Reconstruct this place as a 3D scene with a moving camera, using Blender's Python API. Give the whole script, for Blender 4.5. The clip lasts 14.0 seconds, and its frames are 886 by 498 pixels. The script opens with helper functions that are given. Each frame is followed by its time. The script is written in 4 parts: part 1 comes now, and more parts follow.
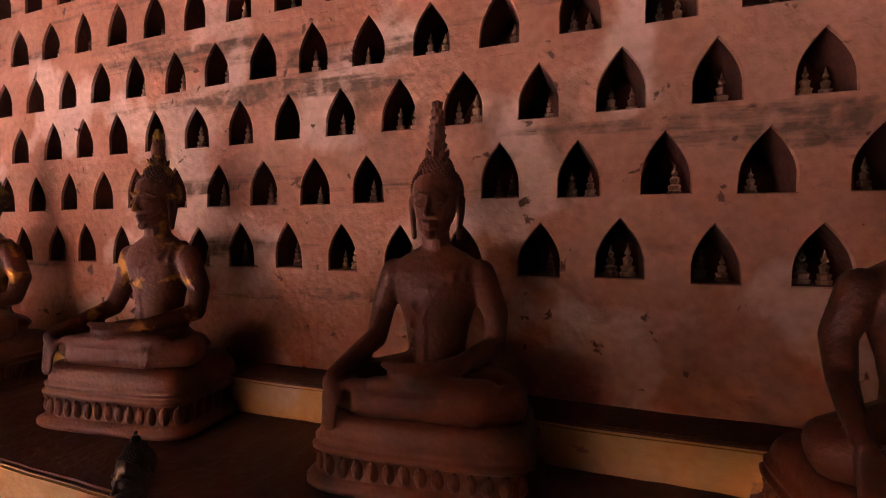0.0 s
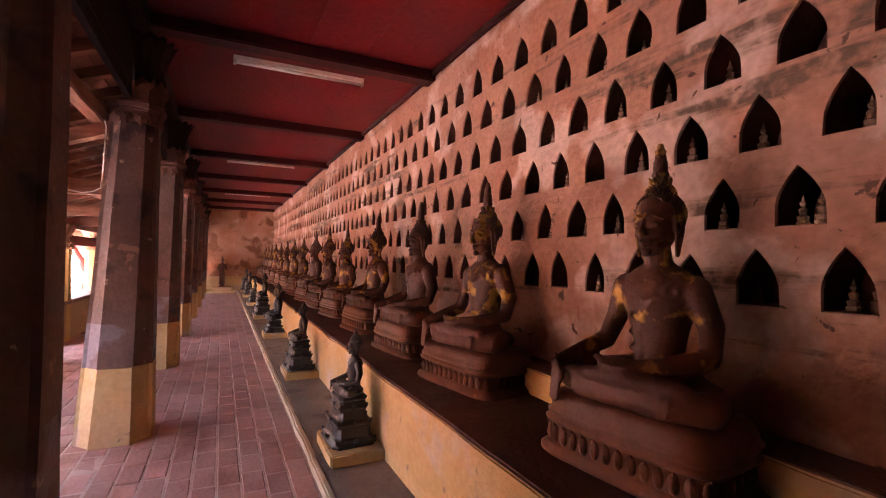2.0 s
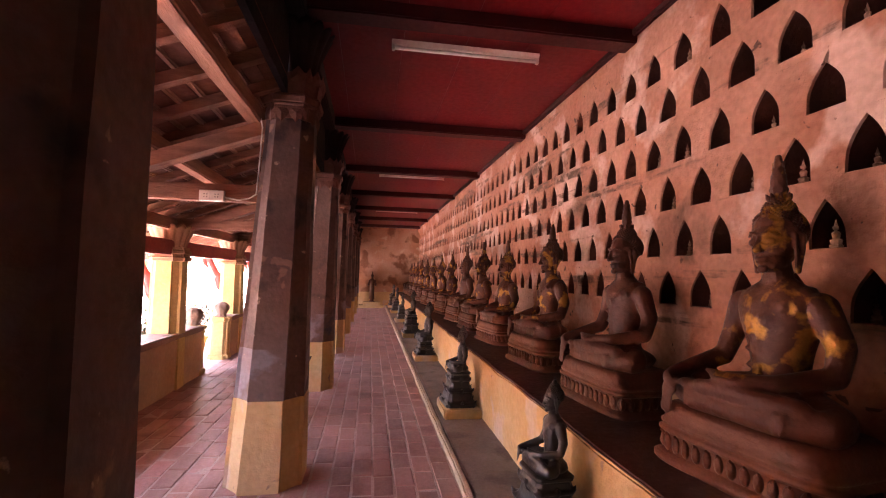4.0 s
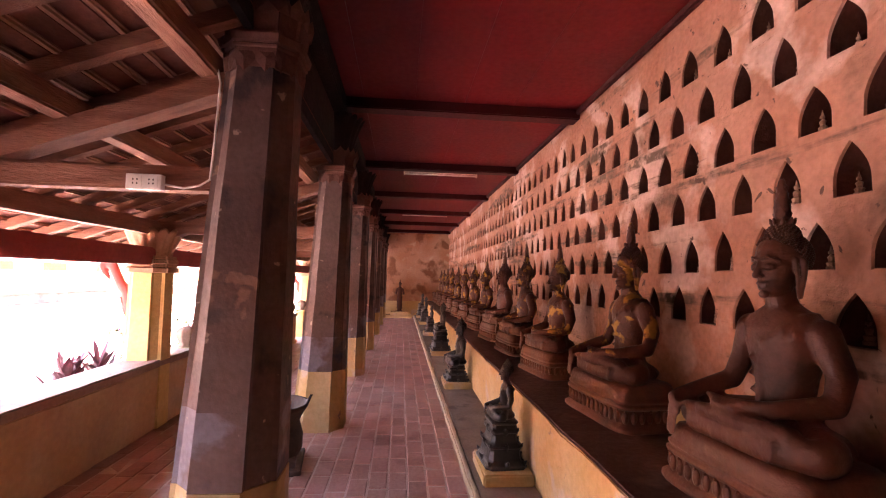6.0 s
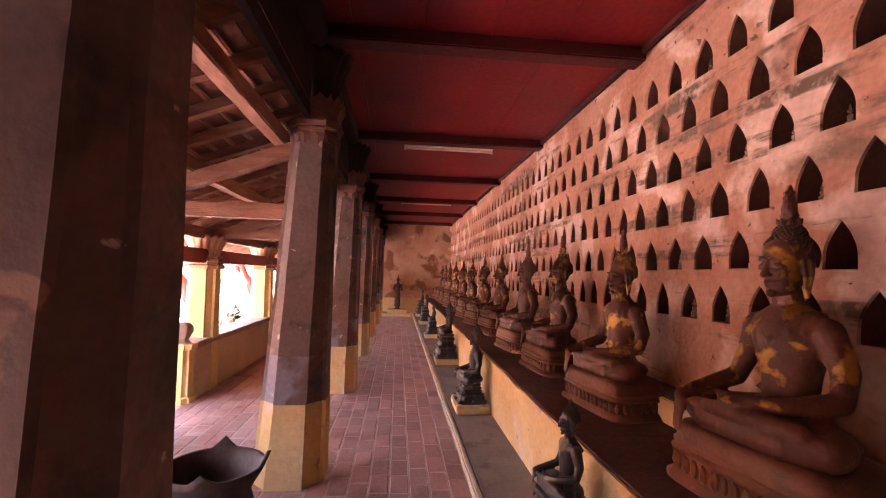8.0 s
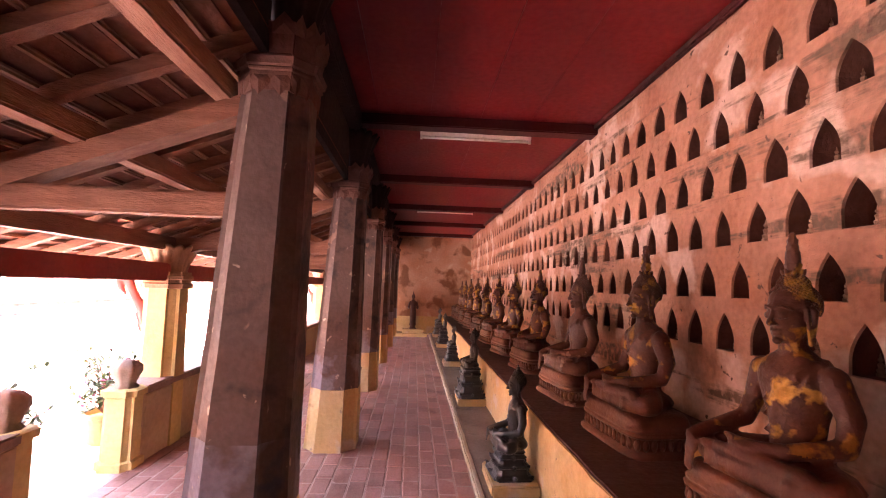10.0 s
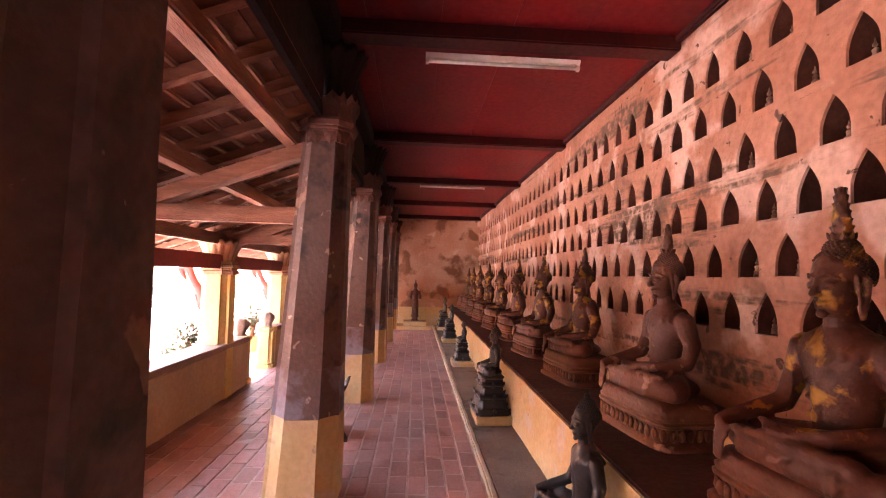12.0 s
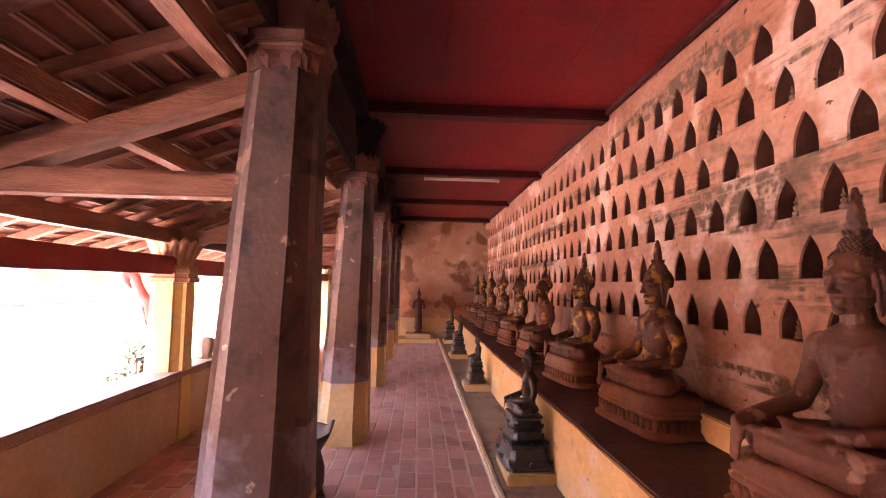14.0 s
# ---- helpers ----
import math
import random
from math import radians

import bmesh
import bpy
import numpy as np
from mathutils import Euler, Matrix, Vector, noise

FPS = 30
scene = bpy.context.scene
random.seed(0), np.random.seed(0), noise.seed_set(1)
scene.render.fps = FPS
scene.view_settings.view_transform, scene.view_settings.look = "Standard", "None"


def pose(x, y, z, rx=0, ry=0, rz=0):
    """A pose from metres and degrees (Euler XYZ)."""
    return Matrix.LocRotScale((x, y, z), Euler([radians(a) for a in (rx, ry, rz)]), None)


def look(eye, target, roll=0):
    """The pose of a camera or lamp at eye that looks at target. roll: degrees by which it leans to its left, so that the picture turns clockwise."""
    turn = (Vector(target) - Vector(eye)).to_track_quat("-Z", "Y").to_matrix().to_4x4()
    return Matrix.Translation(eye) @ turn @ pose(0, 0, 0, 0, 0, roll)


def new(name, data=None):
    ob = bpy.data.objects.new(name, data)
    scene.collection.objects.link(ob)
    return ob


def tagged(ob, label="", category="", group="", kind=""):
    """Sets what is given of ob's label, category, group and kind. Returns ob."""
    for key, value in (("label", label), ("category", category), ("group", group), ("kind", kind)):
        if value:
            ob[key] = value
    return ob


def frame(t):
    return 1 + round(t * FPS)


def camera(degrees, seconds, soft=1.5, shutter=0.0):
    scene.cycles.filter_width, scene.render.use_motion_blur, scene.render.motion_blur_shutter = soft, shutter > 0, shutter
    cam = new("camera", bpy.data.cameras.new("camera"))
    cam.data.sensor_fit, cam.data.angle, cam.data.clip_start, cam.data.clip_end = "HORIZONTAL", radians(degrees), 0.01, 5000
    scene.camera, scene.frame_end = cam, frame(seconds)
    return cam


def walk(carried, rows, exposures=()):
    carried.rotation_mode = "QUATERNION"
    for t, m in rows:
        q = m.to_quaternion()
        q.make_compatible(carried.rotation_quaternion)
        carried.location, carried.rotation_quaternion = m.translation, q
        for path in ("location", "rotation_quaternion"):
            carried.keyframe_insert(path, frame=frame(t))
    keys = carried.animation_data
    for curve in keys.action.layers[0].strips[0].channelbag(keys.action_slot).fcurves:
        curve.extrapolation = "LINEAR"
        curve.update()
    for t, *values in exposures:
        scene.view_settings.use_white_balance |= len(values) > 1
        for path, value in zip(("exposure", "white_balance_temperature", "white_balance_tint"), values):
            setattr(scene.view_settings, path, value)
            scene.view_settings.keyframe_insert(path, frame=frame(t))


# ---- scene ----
cam = camera(87.5, 14.0, soft=1.1)
PATH = [
    (0, (0.11, -0.024, 1.439), (-0.597, 1.846, 1.368), 0.0),
    (0.5, (-0.051, -0.095, 1.435), (-1.195, 1.545, 1.411), 0.3),
    (1, (-0.217, -0.141, 1.438), (-1.672, 1.231, 1.427), 0.5),
    (1.5, (-0.369, -0.14, 1.412), (-2.028, 0.976, 1.423), 0.7),
    (2, (-0.567, -0.088, 1.427), (-2.371, 0.775, 1.472), 1.0),
    (2.5, (-0.771, -0.098, 1.432), (-2.653, 0.574, 1.507), 1.2),
    (3, (-1.043, -0.166, 1.426), (-2.973, 0.348, 1.522), 1.3),
    (3.5, (-1.318, -0.164, 1.418), (-3.276, 0.229, 1.519), 1.4),
    (6, (-2.662, -0.031, 1.494), (-4.65, 0.147, 1.623), 1.4),
    (6.5, (-2.96, -0.057, 1.516), (-4.949, 0.108, 1.64), 1.4),
    (7, (-3.277, -0.032, 1.494), (-5.266, 0.135, 1.614), 1.5),
    (7.5, (-3.597, -0.028, 1.495), (-5.586, 0.153, 1.612), 1.5),
    (8, (-3.94, -0.068, 1.504), (-5.928, 0.123, 1.612), 1.6),
    (10.5, (-5.605, -0.038, 1.585), (-7.595, 0.065, 1.756), 1.8),
    (11, (-5.959, -0.05, 1.569), (-7.951, 0.041, 1.728), 1.7),
    (11.5, (-6.322, -0.061, 1.541), (-8.315, 0.033, 1.676), 1.7),
    (12, (-6.686, -0.064, 1.529), (-8.679, 0.051, 1.65), 1.5),
    (12.5, (-7.034, -0.108, 1.523), (-9.026, 0.014, 1.65), 1.5),
    (13, (-7.329, -0.089, 1.524), (-9.322, 0.013, 1.651), 1.4),
    (13.5, (-7.609, -0.066, 1.522), (-9.602, 0.033, 1.664), 1.3),
    (14, (-7.898, -0.107, 1.506), (-9.889, 0.001, 1.663), 1.1),
]
EXPOSURES = [(0, 5.72, 7700, 46), (1.5, 5.55, 7700, 46), (3.5, 5.5, 7700, 46), (7, 5.55, 7700, 46), (11.0, 5.72, 7700, 46), (14.0, 5.72, 7700, 46)]
walk(cam, [(t, look(eye, target, roll)) for t, eye, target, roll in PATH], EXPOSURES)

# ---- world, sun, exposure ----
world = bpy.data.worlds.new("World")
scene.world = world
world.use_nodes = True
wn = world.node_tree
sky = wn.nodes.new("ShaderNodeTexSky")
sky.sky_type = "NISHITA"
sky.sun_disc = False
sky.sun_elevation = radians(67)
sky.sun_rotation = radians(33)
sky.dust_density, sky.air_density = 4.0, 1.5
wn.links.new(sky.outputs[0], wn.nodes["Background"].inputs[0])
wn.nodes["Background"].inputs[1].default_value = 0.15
sun = new("sun", bpy.data.lights.new("sun", "SUN"))
sun.data.energy, sun.data.angle, sun.data.color = 2.1, radians(0.5), (1.0, 0.93, 0.84)
sun.matrix_world = look((2, 3, 50), (-9, -14, 0))

# ---- materials ----


def mat(name, c1, c2, rough=0.8, scale=3.0, bump=0.3, fine=40.0, metal=0.0, c3=None, amount=0.5, island=0.0, spec=0.3, soft=0.15, stretch=(1, 1, 1), obj_random=0.0, local=False, stain=None, stain_amount=0.3, shift=False, gold=False, grit=0.84, band=None, fleck=None, fleck_at=0.67, fleck_scale=11.0):
    """Two tones mixed by a large noise, an optional third tone in patches, fine grain in tone and relief."""
    m = bpy.data.materials.new(name)
    m.use_nodes = True
    n, l = m.node_tree.nodes, m.node_tree.links
    b = n["Principled BSDF"]
    tc = n.new("ShaderNodeTexCoord")
    mp = n.new("ShaderNodeMapping")
    mp.inputs["Scale"].default_value = stretch
    src = tc.outputs["Object"]
    if not local:
        geo = n.new("ShaderNodeNewGeometry")
        src = geo.outputs["Position"]
    l.new(src, mp.inputs[0])
    if shift:
        ob_info = n.new("ShaderNodeObjectInfo")
        times = n.new("ShaderNodeMath")
        times.operation = "MULTIPLY"
        times.inputs[1].default_value = 37.0
        l.new(ob_info.outputs["Random"], times.inputs[0])
        l.new(times.outputs[0], mp.inputs["Location"])

    def noise_tex(s, detail, dist=0.0):
        t = n.new("ShaderNodeTexNoise")
        t.inputs["Scale"].default_value, t.inputs["Detail"].default_value, t.inputs["Distortion"].default_value = s, detail, dist
        l.new(mp.outputs[0], t.inputs["Vector"])
        return t.outputs[0]

    def ramp(v, a, bb):
        r = n.new("ShaderNodeMapRange")
        r.inputs[1].default_value, r.inputs[2].default_value = a, bb
        l.new(v, r.inputs[0])
        return r.outputs[0]

    def mix(f, a, bb, mode="MIX"):
        x = n.new("ShaderNodeMix")
        x.data_type, x.blend_type = "RGBA", mode
        for sock, v in ((x.inputs[0], f), (x.inputs[6], a), (x.inputs[7], bb)):
            if hasattr(v, "is_output"):
                l.new(v, sock)
            elif isinstance(v, tuple):
                sock.default_value = (*v, 1)
            else:
                sock.default_value = v
        return x.outputs[2]

    col = mix(ramp(noise_tex(scale, 6, 0.4), 0.35, 0.65), c1, c2)
    patch = None
    if stain:
        col = mix(ramp(noise_tex(scale * 1.7 + 0.3, 12, 0.4), 1 - stain_amount - 0.03, 1 - stain_amount + 0.09), col, stain)
    if c3:
        patch = ramp(noise_tex(scale * 0.8 + 0.7, 12, 0.25), 1 - amount - soft + 0.05, 1 - amount + 0.05)
        col = mix(patch, col, c3)
    if band:
        # grimy streaks that run along the wall
        mp2 = n.new("ShaderNodeMapping")
        mp2.inputs["Scale"].default_value = (0.30, 1.0, 3.4)
        l.new(src, mp2.inputs[0])
        t = n.new("ShaderNodeTexNoise")
        t.inputs["Scale"].default_value, t.inputs["Detail"].default_value, t.inputs["Roughness"].default_value = 1.5, 12, 0.62
        l.new(mp2.outputs[0], t.inputs["Vector"])
        rub = n.new("ShaderNodeMath")
        rub.operation = "MULTIPLY"
        l.new(ramp(t.outputs[0], 0.56, 0.62), rub.inputs[0])
        l.new(ramp(noise_tex(17, 8), 0.30, 0.55), rub.inputs[1])
        col = mix(rub.outputs[0], col, band)
    if fleck:
        col = mix(ramp(noise_tex(fleck_scale, 10, 0.5), fleck_at, fleck_at + 0.03), col, fleck)
    grain = noise_tex(fine, 4)
    col = mix(ramp(grain, 0.3, 0.75), col, mix(1.0, col, (grit, grit * 0.985, grit * 0.97), "MULTIPLY"))
    if obj_random or island:
        oi = n.new("ShaderNodeNewGeometry" if island else "ShaderNodeObjectInfo")
        pick = oi.outputs["Random Per Island" if island else "Random"]
        obj_random = obj_random or island
        hs = n.new("ShaderNodeHueSaturation")
        v = n.new("ShaderNodeMapRange")
        v.inputs[3].default_value, v.inputs[4].default_value = 1 - obj_random, 1 + obj_random
        l.new(pick, v.inputs[0])
        l.new(v.outputs[0], hs.inputs["Value"])
        hs.inputs["Fac"].default_value = 1
        l.new(col, hs.inputs["Color"])
        col = hs.outputs[0]
    l.new(col, b.inputs["Base Color"])
    rr = n.new("ShaderNodeMapRange")
    rr.inputs[3].default_value, rr.inputs[4].default_value = max(0.05, rough - 0.12), min(1.0, rough + 0.12)
    l.new(grain, rr.inputs[0])
    l.new(rr.outputs[0], b.inputs["Roughness"])
    b.inputs["Metallic"].default_value = metal
    if gold:
        l.new(patch, b.inputs["Metallic"])
    b.inputs["Specular IOR Level"].default_value = spec
    bp = n.new("ShaderNodeBump")
    bp.inputs["Strength"].default_value, bp.inputs["Distance"].default_value = bump, 0.01
    add = n.new("ShaderNodeMath")
    add.operation = "ADD"
    l.new(grain, add.inputs[0])
    l.new(noise_tex(scale * 4, 5), add.inputs[1])
    l.new(add.outputs[0], bp.inputs["Height"])
    l.new(bp.outputs[0], b.inputs["Normal"])
    return m


M_PLASTER = mat("old_plaster", (0.36, 0.145, 0.083), (0.45, 0.22, 0.145), 0.9, 1.3, 1.0, 26, c3=(0.55, 0.345, 0.265), amount=0.46, soft=0.06, stain=(0.19, 0.10, 0.06), stain_amount=0.36, grit=0.74, band=(0.14, 0.082, 0.052), fleck=(0.12, 0.06, 0.04), fleck_at=0.665)
# Niche insides are darker than the wall: recess shade is in this colour.
M_NICHE = mat("shade_dark_niche_plaster", (0.09, 0.028, 0.018), (0.13, 0.045, 0.03), 0.9, 5.0, 0.6, 40)
M_FARWALL = mat("stained_plaster", (0.40, 0.18, 0.10), (0.47, 0.27, 0.18), 0.9, 1.6, 0.5, 20, c3=(0.21, 0.09, 0.045), amount=0.42, soft=0.10, stain=(0.52, 0.36, 0.25), stain_amount=0.36)
M_YELLOW = mat("yellow_limewash", (0.50, 0.31, 0.125), (0.53, 0.37, 0.19), 0.85, 2.0, 0.5, 25, c3=(0.50, 0.37, 0.26), amount=0.42, soft=0.05, stain=(0.24, 0.16, 0.11), stain_amount=0.27, fleck=(0.30, 0.20, 0.13), fleck_at=0.68, fleck_scale=9.0)
M_PARAPET = mat("faded_yellow_limewash", (0.52, 0.34, 0.18), (0.56, 0.41, 0.26), 0.85, 1.2, 0.4, 22, c3=(0.46, 0.32, 0.20), amount=0.45, soft=0.16)
M_PIER = mat("pale_yellow_limewash", (0.62, 0.42, 0.15), (0.65, 0.48, 0.21), 0.85, 2.0, 0.3, 25)
M_COLUMN = mat("worn_grey_paint", (0.105, 0.060, 0.050), (0.15, 0.090, 0.074), 0.62, 2.4, 0.25, 34, c3=(0.25, 0.145, 0.105), amount=0.41, soft=0.015, stain=(0.050, 0.033, 0.032), stain_amount=0.42, fleck=(0.40, 0.29, 0.23), fleck_at=0.675, fleck_scale=10.0, grit=0.76)
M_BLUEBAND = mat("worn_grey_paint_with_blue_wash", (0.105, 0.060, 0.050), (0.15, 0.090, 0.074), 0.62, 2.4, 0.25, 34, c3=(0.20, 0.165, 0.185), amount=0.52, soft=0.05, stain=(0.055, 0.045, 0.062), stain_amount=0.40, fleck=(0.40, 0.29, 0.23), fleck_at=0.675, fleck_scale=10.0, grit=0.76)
M_BENCH = mat("brown_red_ledge", (0.06, 0.020, 0.014), (0.085, 0.032, 0.023), 0.55, 2.0, 0.4, 30, c3=(0.13, 0.068, 0.05), amount=0.36, soft=0.06)
M_CEMENT = mat("grey_cement", (0.165, 0.120, 0.093), (0.22, 0.168, 0.132), 0.75, 2.5, 0.4, 40, c3=(0.125, 0.088, 0.068), amount=0.40, soft=0.08)
M_CURB = mat("pale_curb_edge", (0.44, 0.33, 0.21), (0.50, 0.40, 0.29), 0.8, 5.0, 0.4, 40, c3=(0.35, 0.25, 0.18), amount=0.3)
M_RED = mat("red_ceiling_paint", (0.145, 0.0055, 0.007), (0.185, 0.009, 0.010), 0.5, 1.2, 0.12, 20)
M_REDBEAM = mat("dark_red_beam", (0.045, 0.005, 0.005), (0.06, 0.008, 0.007), 0.5, 1.5, 0.15, 25)
# Near-black that puts the shade above the columns into the colour.
M_ROOFSHADE = mat("roof_shade_black", (0.016, 0.006, 0.005), (0.026, 0.010, 0.008), 0.8, 3.0, 0.3, 25)
M_REDWOOD = mat("red_painted_wood", (0.30, 0.04, 0.03), (0.36, 0.06, 0.045), 0.5, 3.0, 0.2, 25)
M_TIMBER = mat("weathered_timber", (0.19, 0.072, 0.042), (0.30, 0.128, 0.078), 0.75, 3.0, 0.4, 30, stretch=(6, 1, 6))
M_TIMBERX = mat("weathered_timber_long", (0.26, 0.105, 0.062), (0.38, 0.175, 0.11), 0.75, 3.0, 0.4, 30, stretch=(1, 6, 6))
M_ROOFTILE = mat("roof_tile_underside", (0.15, 0.048, 0.028), (0.21, 0.075, 0.045), 0.85, 4.0, 0.4, 30)
M_TILE = mat("terracotta_tile", (0.36, 0.175, 0.14), (0.43, 0.235, 0.19), 0.46, 2.2, 0.25, 35, c3=(0.26, 0.11, 0.085), amount=0.36, obj_random=0.20, spec=0.45)
M_TILE2 = mat("terracotta_bricks", (0.36, 0.175, 0.14), (0.43, 0.235, 0.19), 0.46, 2.2, 0.25, 35, c3=(0.26, 0.11, 0.085), amount=0.36, island=0.20, spec=0.45)
M_GROUT = mat("pale_grout", (0.42, 0.31, 0.26), (0.58, 0.45, 0.39), 0.9, 4.0, 0.4, 50)
M_BRONZE = mat("aged_lacquer_statue", (0.080, 0.022, 0.011), (0.115, 0.036, 0.019), 0.52, 6.0, 0.35, 60, c3=(0.05, 0.019, 0.012), amount=0.33, spec=0.35, obj_random=0.15, shift=True, local=True, stain=(0.16, 0.078, 0.048), stain_amount=0.30)
M_GOLDSTAT = mat("lacquer_with_gold_leaf", (0.080, 0.023, 0.012), (0.115, 0.038, 0.020), 0.52, 13.0, 0.35, 60, c3=(0.44, 0.225, 0.06), amount=0.415, spec=0.35, obj_random=0.15, soft=0.09, shift=True, local=True, gold=True, stain=(0.16, 0.08, 0.05), stain_amount=0.29)
M_CHIPPED = mat("chipped_lacquer", (0.10, 0.035, 0.021), (0.14, 0.053, 0.032), 0.5, 7.0, 0.4, 60, c3=(0.33, 0.19, 0.14), amount=0.40, spec=0.35, soft=0.03, shift=True, local=True, stain=(0.28, 0.15, 0.05), stain_amount=0.33)
M_BLACK = mat("black_bronze", (0.016, 0.0135, 0.014), (0.028, 0.023, 0.023), 0.42, 5.0, 0.25, 40, spec=0.5, obj_random=0.2)
M_FIGURE = mat("dusty_clay_figure", (0.22, 0.11, 0.07), (0.32, 0.18, 0.12), 0.8, 20.0, 0.3, 80, obj_random=0.35)
M_WHITE = mat("white_enamel", (0.78, 0.72, 0.66), (0.80, 0.76, 0.70), 0.35, 3.0, 0.03, 20)
M_TUBE = mat("fluorescent_tube", (0.85, 0.84, 0.82), (0.86, 0.85, 0.83), 0.2, 3.0, 0.0, 20)
M_POT = mat("dark_clay_pot", (0.05, 0.035, 0.03), (0.08, 0.055, 0.045), 0.7, 6.0, 0.3, 40)
M_GROUND = mat("pale_paving", (0.50, 0.47, 0.43), (0.60, 0.56, 0.51), 0.85, 0.8, 0.3, 8)
M_STONE = mat("weathered_grey_stone", (0.05, 0.047, 0.044), (0.13, 0.125, 0.117), 0.9, 1.6, 0.5, 12)
M_LEAFRED = mat("dark_red_leaves", (0.11, 0.022, 0.035), (0.06, 0.030, 0.03), 0.5, 9.0, 0.1, 40)
M_LEAF = mat("green_leaves", (0.040, 0.062, 0.014), (0.060, 0.085, 0.022), 0.5, 9.0, 0.1, 40)

# ---- mesh helpers ----


def finish(name, bm, material, parent=None, label="", smooth=False):
    me = bpy.data.meshes.new(name)
    bm.to_mesh(me)
    bm.free()
    for mt in material if isinstance(material, (list, tuple)) else [material]:
        me.materials.append(mt)
    if smooth:
        me.shade_smooth()
    ob = new(name, me)
    ob.parent = parent
    if label:
        ob["label"] = label
    return ob


part = finish


def thing(name, label, category, group="", kind="", at=(0, 0, 0)):
    ob = new(name)
    ob.location = at
    ob.empty_display_size = 0.1
    return tagged(ob, label, category, group, kind)


def add_box(bm, x0, x1, y0, y1, z0, z1, bevel=0.0, m=None):
    g = bmesh.ops.create_cube(bm, size=1)
    bmesh.ops.scale(bm, vec=(x1 - x0, y1 - y0, z1 - z0), verts=g["verts"])
    bmesh.ops.translate(bm, vec=((x0 + x1) / 2, (y0 + y1) / 2, (z0 + z1) / 2), verts=g["verts"])
    vs = g["verts"]
    if bevel:
        es = list({e for v in vs for e in v.link_edges})
        r = bmesh.ops.bevel(bm, geom=es, offset=bevel, segments=2, affect="EDGES", profile=0.6)
        vs = list({v for fc in r["faces"] for v in fc.verts} | {v for v in vs if v.is_valid})
    if m is not None:
        bmesh.ops.transform(bm, matrix=m, verts=vs)
    return vs


def box(name, x0, x1, y0, y1, z0, z1, material, parent=None, bevel=0.0, label=""):
    bm = bmesh.new()
    add_box(bm, x0, x1, y0, y1, z0, z1, bevel)
    return finish(name, bm, material, parent, label)


def wobble(bm, amount, scale, seed=0.0):
    for v in bm.verts:
        v.co += noise.noise_vector(v.co * scale + Vector((seed, seed, seed))) * amount


def long_box(name, x0, x1, y0, y1, z0, z1, material, parent=None, step=0.15, amount=0.008, scale=2.5, label="", axis=0):
    """A box cut into short lengths with its edges worn uneven."""
    bm = bmesh.new()
    add_box(bm, x0, x1, y0, y1, z0, z1)
    length = (x1 - x0, y1 - y0, z1 - z0)[axis]
    es = [e for e in bm.edges if abs((e.verts[0].co - e.verts[1].co)[axis]) > length * 0.9]
    bmesh.ops.subdivide_edges(bm, edges=es, cuts=max(1, int(length / step)), use_grid_fill=True)
    es = [e for e in bm.edges if e.calc_face_angle(0) > 1.0]
    bmesh.ops.bevel(bm, geom=es, offset=0.012, segments=2, affect="EDGES")
    wobble(bm, amount, scale)
    wobble(bm, amount * 0.5, scale * 5)
    return finish(name, bm, material, parent, label)


def rings(bm, sections, closed=True, cap=True):
    """Skin a stack of loops, each a list of points with the same count."""
    loops = [[bm.verts.new(p) for p in s] for s in sections]
    k = len(loops[0])
    for a, b2 in zip(loops, loops[1:]):
        for i in range(k if closed else k - 1):
            j = (i + 1) % k
            bm.faces.new((a[i], a[j], b2[j], b2[i]))
    if cap:
        bm.faces.new(loops[0][::-1])
        bm.faces.new(loops[-1])
    return loops


def circle(r, z, n=24, cx=0.0, cy=0.0, sx=1.0, sy=1.0, wave=0.0, k=0, ph=0.0):
    out = []
    for i in range(n):
        a = 2 * math.pi * i / n
        q = r * (1 + wave * math.cos(k * a + ph))
        out.append((cx + sx * q * math.cos(a), cy + sy * q * math.sin(a), z))
    return out


def blob(bm, c, r, rot=None, seg=16):
    g = bmesh.ops.create_uvsphere(bm, u_segments=seg, v_segments=max(6, seg // 2), radius=1)
    m = Matrix.Translation(c) @ (Euler([radians(a) for a in rot]).to_matrix().to_4x4() if rot else Matrix()) @ Matrix.Diagonal((*r, 1))
    bmesh.ops.transform(bm, matrix=m, verts=g["verts"])


def limb(bm, pts, radii, n=12):
    """A round limb through points; each end is a ball."""
    for (a, b2), (ra, rb) in zip(zip(pts, pts[1:]), zip(radii, radii[1:])):
        a, b2 = Vector(a), Vector(b2)
        d = b2 - a
        q = d.to_track_quat("Z", "Y").to_matrix().to_4x4()
        g = bmesh.ops.create_cone(bm, cap_ends=True, segments=n, radius1=ra, radius2=rb, depth=d.length)
        bmesh.ops.transform(bm, matrix=Matrix.Translation((a + b2) / 2) @ q, verts=g["verts"])
    for p, r in zip(pts, radii):
        g = bmesh.ops.create_icosphere(bm, subdivisions=2, radius=r)
        bmesh.ops.translate(bm, vec=p, verts=g["verts"])


